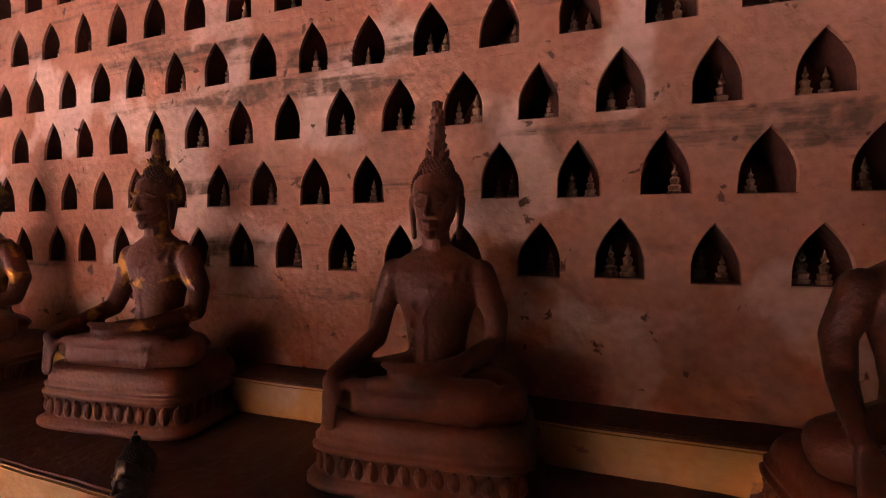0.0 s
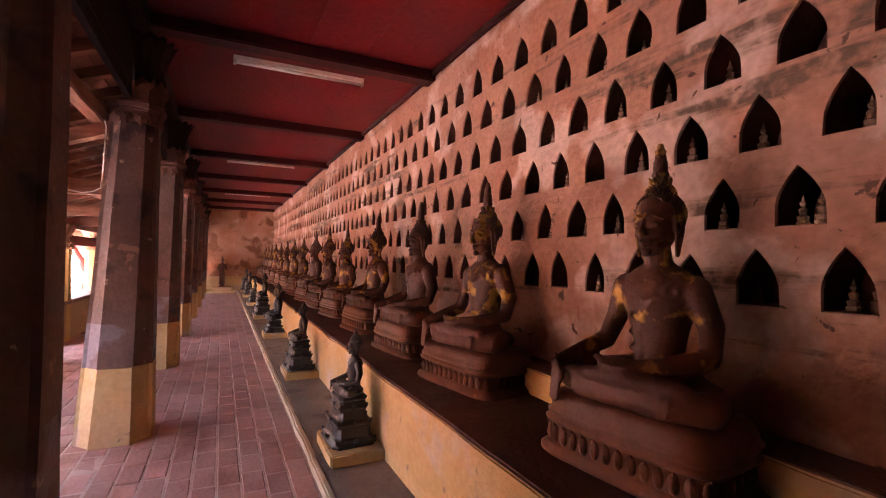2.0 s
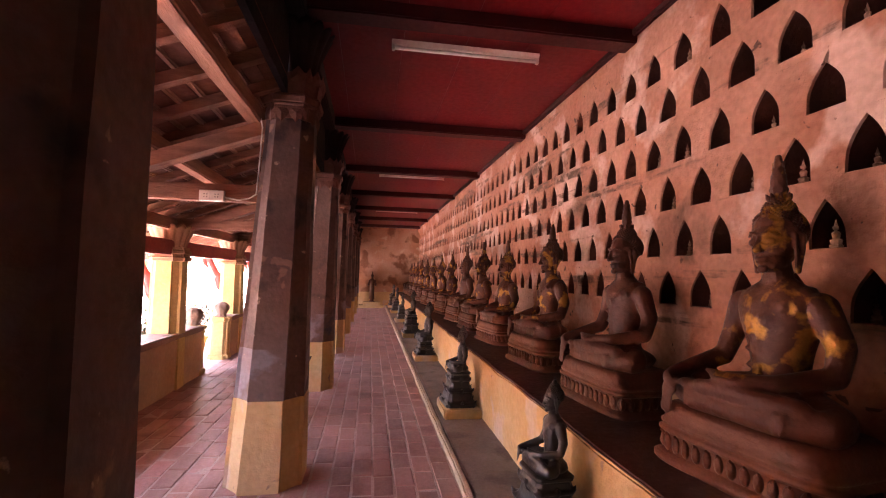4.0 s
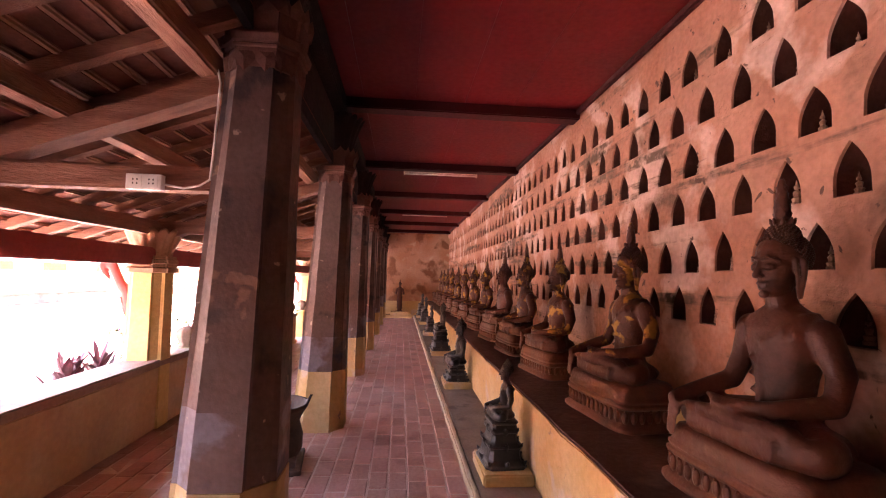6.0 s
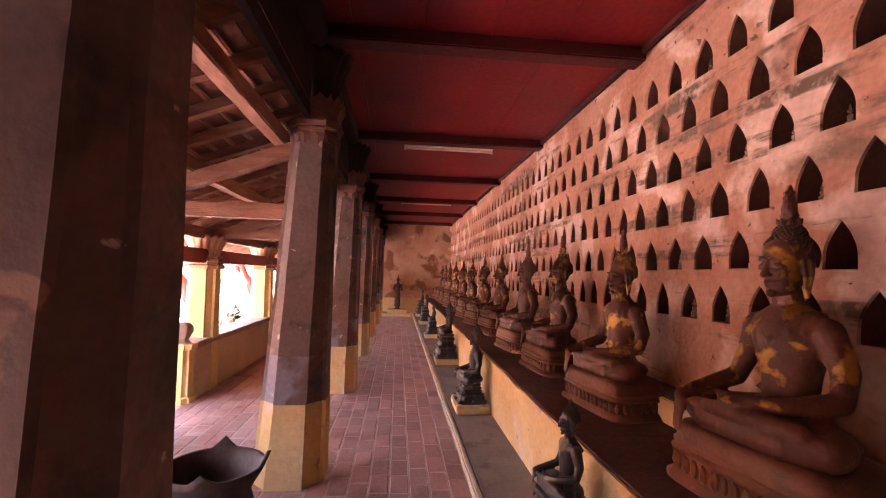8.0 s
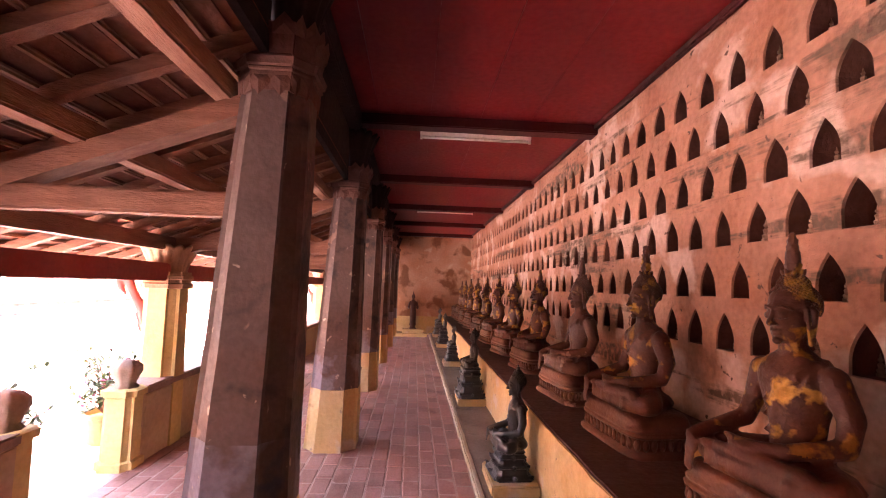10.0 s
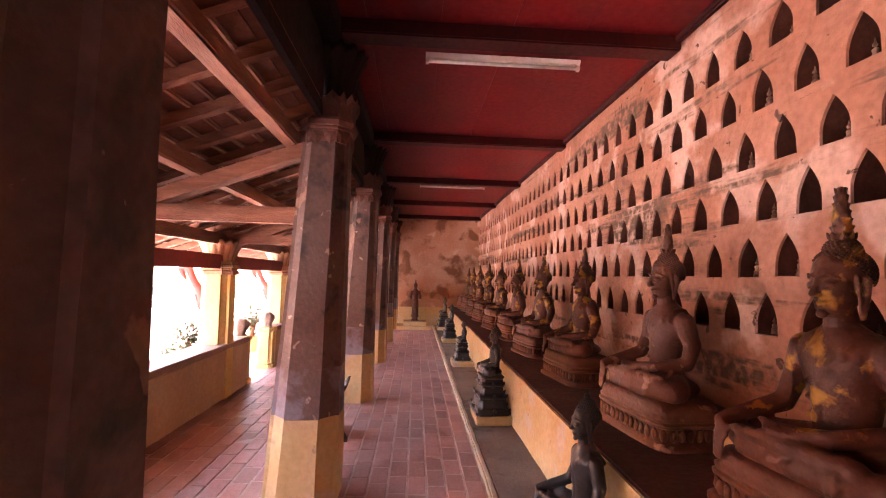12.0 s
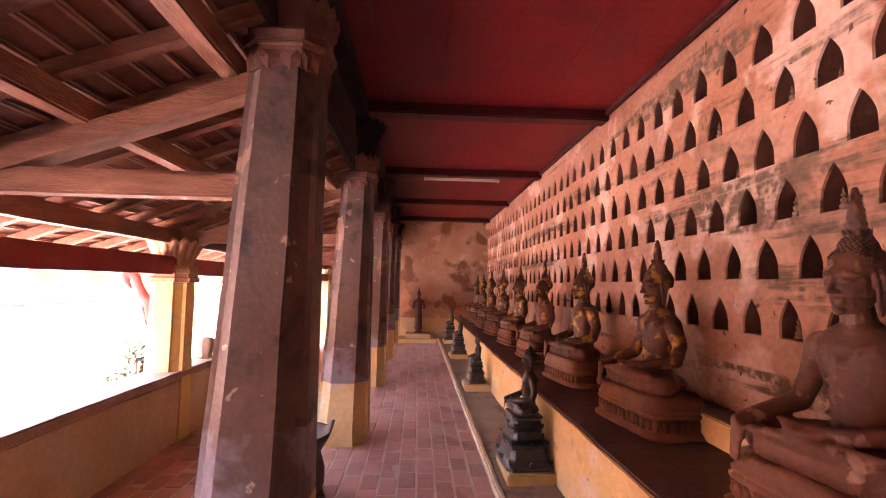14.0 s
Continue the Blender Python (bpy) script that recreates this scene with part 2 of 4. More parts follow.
def remeshed(bm, voxel, smooth_rounds=2):
    """Weld overlapping solids into one skin."""
    me = bpy.data.meshes.new("raw")
    bm.to_mesh(me)
    bm.free()
    ob = new("raw", me)
    md = ob.modifiers.new("weld", "REMESH")
    md.mode, md.voxel_size = "VOXEL", voxel
    sm = ob.modifiers.new("soften", "SMOOTH")
    sm.factor, sm.iterations = 0.5, smooth_rounds
    out = bpy.data.meshes.new_from_object(ob.evaluated_get(bpy.context.evaluated_depsgraph_get()))
    bpy.data.objects.remove(ob)
    bpy.data.meshes.remove(me)
    out.shade_smooth()
    return out


# ---- plan ----
WALL_Y = 1.80
X_END, X_START = -20.9, 2.2
CEIL_Z = 3.30
COLUMNS = [-2.425 - 2.54 * i for i in range(8)]
COL_Y = -0.725
PIER_Y = -2.49
STEP_Z, BENCH_Z = 0.06, 0.62
BENCH_Y, CURB_Y = 0.95, 0.49

# ---- floor, step, bench, ledge ----
floor = tagged(box("floor", X_END, X_START, -2.66, WALL_Y, -0.30, -0.0045, M_GROUT), "old terracotta brick floor with pale worn joints", "floor", kind="structure")
step = tagged(long_box("low_step", X_END, X_START, CURB_Y + 0.045, BENCH_Y + 0.02, -0.011, STEP_Z, M_CEMENT, amount=0.004), "low grey cement step along the statue bench", "step", kind="structure")
tagged(long_box("curb_edge", X_END, X_START, CURB_Y, CURB_Y + 0.045, -0.01, STEP_Z + 0.004, M_CURB, step=0.06, amount=0.008, scale=4), "worn pale yellow edge of the cement step", "kerb", kind="structure")
tagged(long_box("statue_bench", X_END, X_START, BENCH_Y, WALL_Y, -0.011, BENCH_Z - 0.02, M_YELLOW, amount=0.012), "yellow limewashed masonry bench with peeling edge", "bench", kind="structure")
tagged(long_box("bench_top", X_END, X_START, BENCH_Y - 0.008, WALL_Y, BENCH_Z - 0.02, BENCH_Z, M_BENCH, step=0.08, amount=0.008), "dark red-brown ledge on which the statues sit", "ledge", kind="structure")
tagged(long_box("rear_plinth", X_END, X_START, 1.60, WALL_Y, BENCH_Z, 0.78, M_YELLOW, amount=0.008), "yellow limewashed plinth at the foot of the wall", "plinth", kind="structure")
tagged(long_box("rear_plinth_top", X_END, X_START, 1.592, WALL_Y, 0.78, 0.795, M_BENCH, amount=0.006), "dark red-brown top of the rear plinth", "ledge", kind="structure")

# ---- niche wall ----
PK = 14
PITCH_AT = ((-9, 2.25), (0, -0.491), (9, -3.131), (PK, -4.701), (PK + 4, -5.876), (PK + 9, -7.363), (PK + 18, -9.896), (PK + 65, -23.1))
APEX = (1.478, 1.789, 2.099, 2.404, 2.712, 3.020)


def niche_x(i):
    return float(np.interp(i, [p[0] for p in PITCH_AT], [p[1] for p in PITCH_AT]))


def arch(w, hgt, n=9):
    """A pointed arch from the lower left corner over the apex to the lower right corner."""
    left = []
    for k in range(n + 1):
        u = k / n
        z = u * hgt
        x = -w * (1.0 - 0.06 * u if u < 0.28 else 0.983 * (1 - ((u - 0.28) / 0.72) ** 1.75))
        left.append((x, z))
    left[-1] = (0.0, hgt)
    return left + [(-x, z) for x, z in left[-2::-1]]


NICHES = []


def niche_wall():
    rng = random.Random(5)
    vs, fs = [], []
    depth, back = 0.24, 0.36

    slots = []

    def quad(*p, slot=0):
        k = len(vs)
        vs.extend(p)
        fs.append(tuple(range(k, k + len(p))))
        slots.append(slot)

    def y_at(x, z):
        return WALL_Y + 0.010 * noise.noise(Vector((x * 0.9, 0, z * 0.9))) + 0.005 * noise.noise(Vector((x * 4, 3, z * 4)))

    for r, apex in enumerate(APEX):
        z0, z1 = apex - 0.262, apex - 0.262 + 0.3085
        z1 = APEX[r + 1] - 0.262 if r < 5 else z1
        off = 0.0 if r % 2 == 0 else -0.5
        for i in range(-8, 70):
            xc = niche_x(i + off)
            xr, xl = niche_x(i + off - 0.5), niche_x(i + off + 0.5)
            if xl < X_END or xr > X_START:
                continue
            w = 0.074 * rng.uniform(0.93, 1.06) * (xr - xl) / 0.285
            hgt = 0.212 * rng.uniform(0.96, 1.04)
            ax, az = xc + rng.uniform(-0.006, 0.006), apex - 0.212 + rng.uniform(-0.005, 0.005)
            lean = rng.uniform(-0.008, 0.008)
            pts = [(ax + px + lean * pz / 0.2, az + pz) for px, pz in arch(w, hgt)]
            NICHES.append((r, i, ax, az, w))
            n = len(pts)
            rim = []
            for k, (px, pz) in enumerate(pts):
                if k < n // 2:
                    rim.append((xl, z0 + (z1 - z0) * min(1, k / (n // 2 - 1.0))))
                elif k == n // 2:
                    rim.append((ax, z1))
                else:
                    rim.append((xr, z0 + (z1 - z0) * min(1, (n - 1 - k) / (n // 2 - 1.0))))
            soft = [(px + (px - ax) * 0.05, pz + (0.006 if 0 < k < n - 1 else -0.005)) for k, (px, pz) in enumerate(pts)]
            o = [(x, y_at(x, z), z) for x, z in rim]
            s = [(x, y_at(x, z), z) for x, z in soft]
            f = [(x, y_at(x, z) + 0.012, z) for x, z in pts]
            b = [(ax + (x - ax) * 0.9, WALL_Y + depth, az + (z - az) * 0.94) for x, z in pts]
            for k in range(n - 1):
                quad(o[k], s[k], s[k + 1], o[k + 1])
                quad(s[k], f[k], f[k + 1], s[k + 1])
                # slot 1: reveal and back in the colour darkened for recess shade
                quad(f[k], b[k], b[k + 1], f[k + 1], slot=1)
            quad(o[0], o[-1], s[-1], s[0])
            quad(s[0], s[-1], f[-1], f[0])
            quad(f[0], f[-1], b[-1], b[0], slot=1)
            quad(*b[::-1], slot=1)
    for z0, z1 in ((0.5, APEX[0] - 0.262), (APEX[5] - 0.262 + 0.3085, 3.5)):
        nz = max(2, int((z1 - z0) / 0.12))
        xs = np.arange(X_END, X_START + 0.01, 0.2)
        for xa, xb in zip(xs, xs[1:]):
            for k in range(nz):
                za, zb = z0 + (z1 - z0) * k / nz, z0 + (z1 - z0) * (k + 1) / nz
                quad((xa, y_at(xa, za), za), (xb, y_at(xb, za), za), (xb, y_at(xb, zb), zb), (xa, y_at(xa, zb), zb))
    yb = WALL_Y + back
    quad((X_END, yb, 0), (X_END, yb, 3.5), (X_START, yb, 3.5), (X_START, yb, 0))
    quad((X_END, WALL_Y - 0.012, 3.5), (X_START, WALL_Y - 0.012, 3.5), (X_START, yb, 3.5), (X_END, yb, 3.5))
    me = bpy.data.meshes.new("wall_north")
    me.from_pydata(vs, [], fs)
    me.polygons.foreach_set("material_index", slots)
    bm = bmesh.new()
    bm.from_mesh(me)
    bmesh.ops.remove_doubles(bm, verts=bm.verts, dist=0.0006)
    bmesh.ops.recalc_face_normals(bm, faces=bm.faces)
    bm.to_mesh(me)
    bm.free()
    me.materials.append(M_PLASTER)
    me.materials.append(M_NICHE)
    return tagged(new("wall_north", me), "pink-orange weathered plaster wall with rows of pointed niches", "wall", kind="structure")


niche_wall()
tagged(box("wall_west", X_END - 0.3, X_END, -3.4, 2.2, -0.3, 3.5, M_FARWALL), "blotched orange plaster wall at the end of the gallery", "wall", kind="structure")
tagged(box("dado", X_END, X_END + 0.006, -2.3, BENCH_Y, 0, 0.60, M_YELLOW), "faded yellow painted dado", "dado", kind="structure")
tagged(box("wall_east", X_START, X_START + 0.3, -3.4, 2.2, -0.3, 3.5, M_FARWALL), "plain orange plaster wall closing the gallery", "wall", kind="structure")
# Unseen wall, added to block side light at the start of the walk.
tagged(box("wall_south", -1.5, X_START, PIER_Y - 0.15, PIER_Y + 0.15, -0.3, 2.4, M_FARWALL), "unseen plain wall added to keep side light out of the corner", "wall", kind="structure")

# ---- ceiling ----


def ceiling():
    bm = bmesh.new()
    xs = [X_START] + COLUMNS + [X_END]
    for xa, xb in zip(xs, xs[1:]):
        ys = (-0.9, -0.45, 0.06, 0.57, 1.08, WALL_Y - 0.012)
        for ya, yb in zip(ys, ys[1:]):
            add_box(bm, xb + 0.004, xa - 0.004, ya + 0.0025, yb - 0.0025, CEIL_Z, CEIL_Z + 0.02)
    add_box(bm, X_END, X_START, -0.9, WALL_Y + 0.3, CEIL_Z + 0.021, CEIL_Z + 0.05)
    return tagged(finish("ceiling", bm, M_RED), "red painted board ceiling with fine joints", "ceiling", kind="structure")


ceiling()
for k, cx in enumerate(COLUMNS):
    tagged(long_box("ceiling_beam", cx + 0.07, cx + 0.25, -0.9, WALL_Y - 0.012, 3.19, CEIL_Z, M_REDBEAM, axis=1, amount=0.003), "dark red painted timber ceiling beam", "beam", "ceiling beams", kind="structure")
tagged(long_box("cornice", X_END, X_START, WALL_Y - 0.06, WALL_Y - 0.012, 3.24, CEIL_Z, M_REDBEAM, amount=0.003), "dark red timber trim along the wall head", "trim", kind="structure")
# Beam colour holds the shade at the ceiling's outer edge.
tagged(long_box("plate_beam", X_END, X_START, COL_Y - 0.10, COL_Y + 0.10, 3.12, CEIL_Z - 0.001, M_ROOFSHADE, amount=0.003), "timber beam over the columns, coloured near-black for the shade there", "beam", kind="structure")


def fluorescent(x):
    ob = thing("fluorescent_light", "unlit white fluorescent batten light on the red ceiling", "light", "ceiling lights", at=(x, 0.575, CEIL_Z - 0.038))
    bm = bmesh.new()
    rings(bm, [[(-0.035, y, 0), (0.035, y, 0), (0.022, y, -0.032), (-0.022, y, -0.032)] for y in (-0.61, 0.61)])
    bmesh.ops.recalc_face_normals(bm, faces=bm.faces)
    housing = part("housing", bm, M_WHITE, ob)
    bm = bmesh.new()
    g = bmesh.ops.create_cone(bm, cap_ends=True, segments=14, radius1=0.014, radius2=0.014, depth=1.17)
    bmesh.ops.transform(bm, matrix=pose(0, 0, -0.056, 90), verts=g["verts"])
    part("tube", bm, M_TUBE, ob, smooth=True)
    for s in (-1, 1):
        part("lamp_holder", bmesh_box(-0.018, 0.018, s * 0.597 - 0.012, s * 0.597 + 0.012, -0.076, -0.030), M_WHITE, housing)
    return ob


def bmesh_box(*a, bevel=0.003):
    bm = bmesh.new()
    add_box(bm, *a, bevel)
    return bm


for lx in (-5.2, -10.2, -15.25):
    fluorescent(lx)

# ---- columns ----


def octagon(hw, ch, z, groove=0.0):
    """A square of half width hw with its corners cut by ch and a small fillet each side of the cut."""
    pts = []
    g = groove
    for q in range(4):
        c, s = ((1, 0), (0, 1), (-1, 0), (0, -1))[q]
        for lx, ly in ((hw, -(hw - ch)), (hw, hw - ch), (hw - g, hw - ch + g * 0.2), (hw - g - (ch - g) * 0.45, hw - ch + (ch - g) * 0.45 + g * 0.2), (hw - ch + g * 0.2, hw - g)):
            pts.append((lx * c - ly * s, lx * s + ly * c, z))
    return pts


def scallop(bm, hw, ch, z_root, z_tip, n_face=3, proud=0.012):
    """Hanging or rising petals round a column head."""
    base = octagon(hw, ch, 0)
    ring = [Vector(p) for p in base]
    k = len(ring)
    for i in range(k):
        a, b = ring[i], ring[(i + 1) % k]
        ln = (b - a).length
        if ln < 0.03:
            continue
        m = max(1, round(ln / 0.095))
        for j in range(m):
            p, q = a.lerp(b, j / m), a.lerp(b, (j + 1) / m)
            nrm = Vector((p.x + q.x, p.y + q.y, 0)).normalized() * proud
            mid = (p + q) / 2
            v = [bm.verts.new((*(p + nrm * 0.2).xy, z_root)), bm.verts.new((*(q + nrm * 0.2).xy, z_root)),
                 bm.verts.new((*(q + nrm * 0.5).xy, z_root * 0.5 + z_tip * 0.5)), bm.verts.new((*(mid + nrm).xy, z_tip)),
                 bm.verts.new((*(p + nrm * 0.5).xy, z_root * 0.5 + z_tip * 0.5)), bm.verts.new((*(mid + nrm * 1.6).xy, z_root * 0.6 + z_tip * 0.4))]
            for t3 in ((0, 1, 5), (1, 2, 5), (2, 3, 5), (3, 4, 5), (4, 0, 5)):
                bm.faces.new([v[e] for e in t3])


def lean(z):
    """The shafts stand a little outward at the foot."""
    return -0.075 * (1 - z / 2.5)


def lotus(r0, r1, z0, z1, power, n=16, tip=0.035):
    """A flaring ring of n grooved leaves whose tips rise above the rim."""
    bm = bmesh.new()
    secs = []
    for k in range(10):
        u = k / 9
        loop = []
        for i in range(n * 6):
            a = 2 * math.pi * i / (n * 6)
            c = abs(math.cos(n * a / 2))
            r = (r0 + (r1 - r0) * u ** power) * (1 - 0.10 * (1 - c) * (0.4 + 0.6 * u))
            loop.append((r * math.cos(a), r * math.sin(a), z0 + (z1 - z0) * u + tip * c * max(0.0, u - 0.7) / 0.3))
        secs.append(loop)
    inner = [(px * 0.86, py * 0.86, z1 - 0.02) for px, py, pz in secs[-1]]
    rings(bm, secs + [inner])
    return bm


def column(x):
    ob = thing("column", "tapered octagonal masonry column, peeling grey-brown paint over yellow base", "column", "gallery columns", at=(x, COL_Y, 0))
    bm = bmesh.new()
    secs = []
    for k in range(17):
        z = 0.90 + 1.55 * k / 16
        hw = 0.244 - 0.034 * z
        secs.append([(px, py + lean(z), pz) for px, py, pz in octagon(hw, hw * 0.50, z, 0.026)])
    rings(bm, secs)
    wobble(bm, 0.004, 3.0, x)
    part("shaft", bm, M_COLUMN, ob)
    bm = bmesh.new()
    rings(bm, [[(px, py + lean(z), pz) for px, py, pz in octagon(0.249 - 0.034 * z, 0.122, z, 0.026)] for z in (-0.012, 0.1, 0.2, 0.3, 0.4, 0.5, 0.57)])
    wobble(bm, 0.004, 4.0, x)
    part("base", bm, M_YELLOW, ob, "yellow limewashed base")
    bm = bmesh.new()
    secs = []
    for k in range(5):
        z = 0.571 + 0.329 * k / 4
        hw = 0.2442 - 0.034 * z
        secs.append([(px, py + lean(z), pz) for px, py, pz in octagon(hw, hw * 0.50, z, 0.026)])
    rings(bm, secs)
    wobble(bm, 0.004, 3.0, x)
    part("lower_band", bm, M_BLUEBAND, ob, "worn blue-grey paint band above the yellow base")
    bm = bmesh.new()
    prof = ((2.45, 0.160), (2.52, 0.172), (2.535, 0.172), (2.54, 0.180), (2.55, 0.182), (2.556, 0.176), (2.562, 0.190), (2.595, 0.198), (2.602, 0.184), (2.612, 0.182), (2.62, 0.170), (2.66, 0.176), (2.76, 0.192), (2.765, 0.165))
    rings(bm, [octagon(r, r * 0.46, z, 0.015) for z, r in prof])
    scallop(bm, 0.164, 0.075, 2.53, 2.42)
    scallop(bm, 0.188, 0.088, 2.70, 2.80, proud=0.016)
    part("moulding", bm, M_CAP, ob, "moulded reddish plaster ring with hanging petals")
    # Capital darkened by colour, as the shade under the roof.
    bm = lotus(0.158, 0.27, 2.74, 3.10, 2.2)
    part("lotus_capital", bm, M_ROOFSHADE, ob, "fluted flaring lotus capital, coloured near-black for the shade under the roof", smooth=True)
    return ob


M_CAP = mat("reddish_moulding", (0.13, 0.055, 0.04), (0.18, 0.078, 0.058), 0.7, 5.0, 0.3, 40)
for cx in COLUMNS:
    column(cx)

# ---- outer piers, parapet, lintel ----


def pier(x):
    ob = thing("pier", "yellow fluted pier with lotus capital on the parapet", "pier", "outer piers", at=(x, PIER_Y, 0))
    bm = bmesh.new()
    rings(bm, [octagon(0.185 - 0.012 * z, 0.085, z, 0.03) for z in (-0.1, 0.3, 0.6, 0.9, 1.2, 1.49)])
    wobble(bm, 0.003, 4.0, x)
    part("shaft", bm, M_PIER, ob)
    bm = bmesh.new()
    rings(bm, [octagon(r, r * 0.46, z, 0.015) for z, r in ((1.485, 0.175), (1.49, 0.20), (1.53, 0.205), (1.54, 0.185), (1.57, 0.185), (1.58, 0.20), (1.61, 0.195), (1.62, 0.18), (1.65, 0.18))])
    part("moulding", bm, M_CAPPIER, ob)
    bm = lotus(0.165, 0.27, 1.63, 1.88, 1.7)
    part("lotus_capital", bm, M_CAPPIER, ob, "fluted flaring lotus capital", smooth=True)
    return ob


M_CAPPIER = mat("sandy_moulding", (0.38, 0.19, 0.11), (0.44, 0.245, 0.15), 0.8, 5.0, 0.3, 40)
PIERS = [c for c in COLUMNS]
for px in PIERS[1:]:
    pier(px)


def skin_of(bm, voxel):
    out = bmesh.new()
    me = remeshed(bm, voxel)
    out.from_mesh(me)
    bpy.data.meshes.remove(me)
    return out


def bracket(x):
    """A carved red serpent-shaped eave bracket that leans out from a pier."""
    ob = thing("eave_bracket", "red painted carved serpent-shaped eave bracket", "bracket", "eave brackets", at=(x, PIER_Y - 0.17, 0.09))
    path = [(0, 0.01, 0.88), (0, -0.01, 0.98), (0, -0.02, 1.10), (0, -0.05, 1.19), (0, -0.11, 1.27), (0, -0.16, 1.37), (0, -0.195, 1.45), (0, -0.25, 1.485), (0, -0.29, 1.455), (0, -0.275, 1.40), (0, -0.225, 1.33)]
    rad = [0.022, 0.045, 0.065, 0.058, 0.050, 0.046, 0.046, 0.046, 0.044, 0.034, 0.014]
    bm = bmesh.new()
    limb(bm, path, rad, 10)
    bmesh.ops.scale(bm, vec=(0.55, 1, 1), verts=bm.verts)
    part("body", skin_of(bm, 0.010), M_REDWOOD, ob)
    bm = bmesh.new()
    limb(bm, [(0, -0.02, 1.02), (0, -0.08, 1.09), (0, -0.11, 1.15)], [0.03, 0.022, 0.01], 8)
    limb(bm, [(0, -0.01, 0.94), (0, -0.06, 1.00), (0, -0.09, 1.07)], [0.03, 0.02, 0.01], 8)
    part("scroll", skin_of(bm, 0.008), M_REDWOOD, ob)
    return ob


for px in PIERS[1:]:
    bracket(px)


def parapet(xa, xb):
    """xa > xb: a stretch of parapet with sill and end newels."""
    ob = thing("parapet", "low yellow limewashed parapet with worn stone sill", "parapet", "parapets", kind="structure")
    long_box("parapet_wall", xb, xa, PIER_Y - 0.11, PIER_Y + 0.165, -0.1, 0.58, M_PARAPET, ob, amount=0.006)
    long_box("sill", xb, xa, PIER_Y - 0.16, PIER_Y + 0.185, 0.581, 0.65, M_SILL, ob, amount=0.005)
    return ob


M_SILL = mat("worn_sill", (0.28, 0.18, 0.13), (0.35, 0.24, 0.18), 0.75, 4.0, 0.4, 40)


def newel(x):
    ob = thing("newel_post", "small yellow newel post with rounded finial at the entrance", "newel post", "newel posts", at=(x, PIER_Y + 0.03, 0))
    bm = bmesh.new()
    rings(bm, [octagon(r, r * 0.4, z, 0.02) for z, r in ((-0.1, 0.15), (0.06, 0.15), (0.07, 0.125), (0.58, 0.12), (0.59, 0.145), (0.64, 0.15), (0.65, 0.12))])
    part("shaft", bm, M_PIER, ob)
    bm = bmesh.new()
    rings(bm, [circle(r, z, 32, wave=0.06, k=8) for z, r in ((0.645, 0.10), (0.68, 0.07), (0.72, 0.085), (0.78, 0.115), (0.83, 0.11), (0.87, 0.07), (0.885, 0.02))])
    part("finial", bm, M_SILL, ob, smooth=True)
    return ob


# First stretch is unseen: it repeats the pattern and cuts light from the east.
for xa, xb in ((-1.5, -3.5), (-4.8, -8.22), (-9.5, -13.25), (-14.5, -18.3)):
    parapet(xa, xb)
    if xa < -3:
        newel(xa + 0.05)
    newel(xb - 0.05)
tagged(long_box("lintel_beam", X_END, X_START, PIER_Y - 0.09, PIER_Y + 0.09, 1.56, 1.73, M_REDWOOD, amount=0.003), "dark red painted lintel beam between the piers", "beam", kind="structure")

# ---- unseen wing, added to block light from the east ----
tagged(box("wall_east_wing", -1.5, -1.2, -34.0, PIER_Y - 0.151, -0.3, 1.62, M_FARWALL), "unseen plain wall added to block light from the east", "wall", kind="structure")
bm = bmesh.new()
rings(bm, [[(-2.35, y, 1.52), (-2.35, y, 1.58), (2.0, y, 3.30), (2.0, y, 3.24)] for y in (-34.0, -3.5)])
bmesh.ops.recalc_face_normals(bm, faces=bm.faces)
tagged(finish("roof_east_wing", bm, M_ROOFTILE), "unseen tile-brown roof slope added to block light from the east", "roof", kind="structure")

# ---- lean-to roof ----
SLOPE = math.tan(radians(20.5))


def roof_z(y, base):
    """Height of a sloping layer; base is its height at the columns' outer face."""
    return base + (y + 0.87) * SLOPE


def sloped(name, x0, x1, ya, yb, base, thick, material, parent=None, label="", jitter=0.0):
    bm = bmesh.new()
    n = 8
    secs = []
    for k in range(n + 1):
        y = ya + (yb - ya) * k / n
        z = roof_z(y, base)
        j = jitter * noise.noise(Vector((x0 * 3, y * 2, 0)))
        secs.append([(x0 + j, y, z), (x1 + j, y, z), (x1 + j, y, z + thick), (x0 + j, y, z + thick)])
    rings(bm, secs)
    bmesh.ops.recalc_face_normals(bm, faces=bm.faces)
    return finish(name, bm, material, parent, label)


for cx in COLUMNS:
    tagged(sloped("principal_rafter", cx - 0.06, cx + 0.06, -2.50, -0.86, 2.37, 0.10, M_TIMBER, jitter=0.01), "weathered brown timber principal rafter", "rafter", "principal rafters", kind="structure")
    tagged(long_box("tie_beam", cx - 0.055, cx + 0.055, PIER_Y, COL_Y - 0.12, 1.88, 1.995, M_TIMBER, axis=1, amount=0.004), "weathered brown timber tie beam from column to pier", "beam", "tie beams", kind="structure")
for py, b in ((-0.98, 0.0), (-1.62, 0.0), (-2.47, 0.0)):
    z = roof_z(py, 2.475)
    tagged(long_box("purlin", X_END, X_START, py - 0.055, py + 0.055, z - (0.0 if py > -2 else 0.02), z + 0.11, M_TIMBERX, amount=0.006), "heavy weathered timber purlin along the roof", "purlin", "purlins", kind="structure")
rafters = thing("common_rafters", "row of brown timber rafters under the tiled roof", "rafters", kind="structure")
nx = int((X_START - X_END) / 0.42)
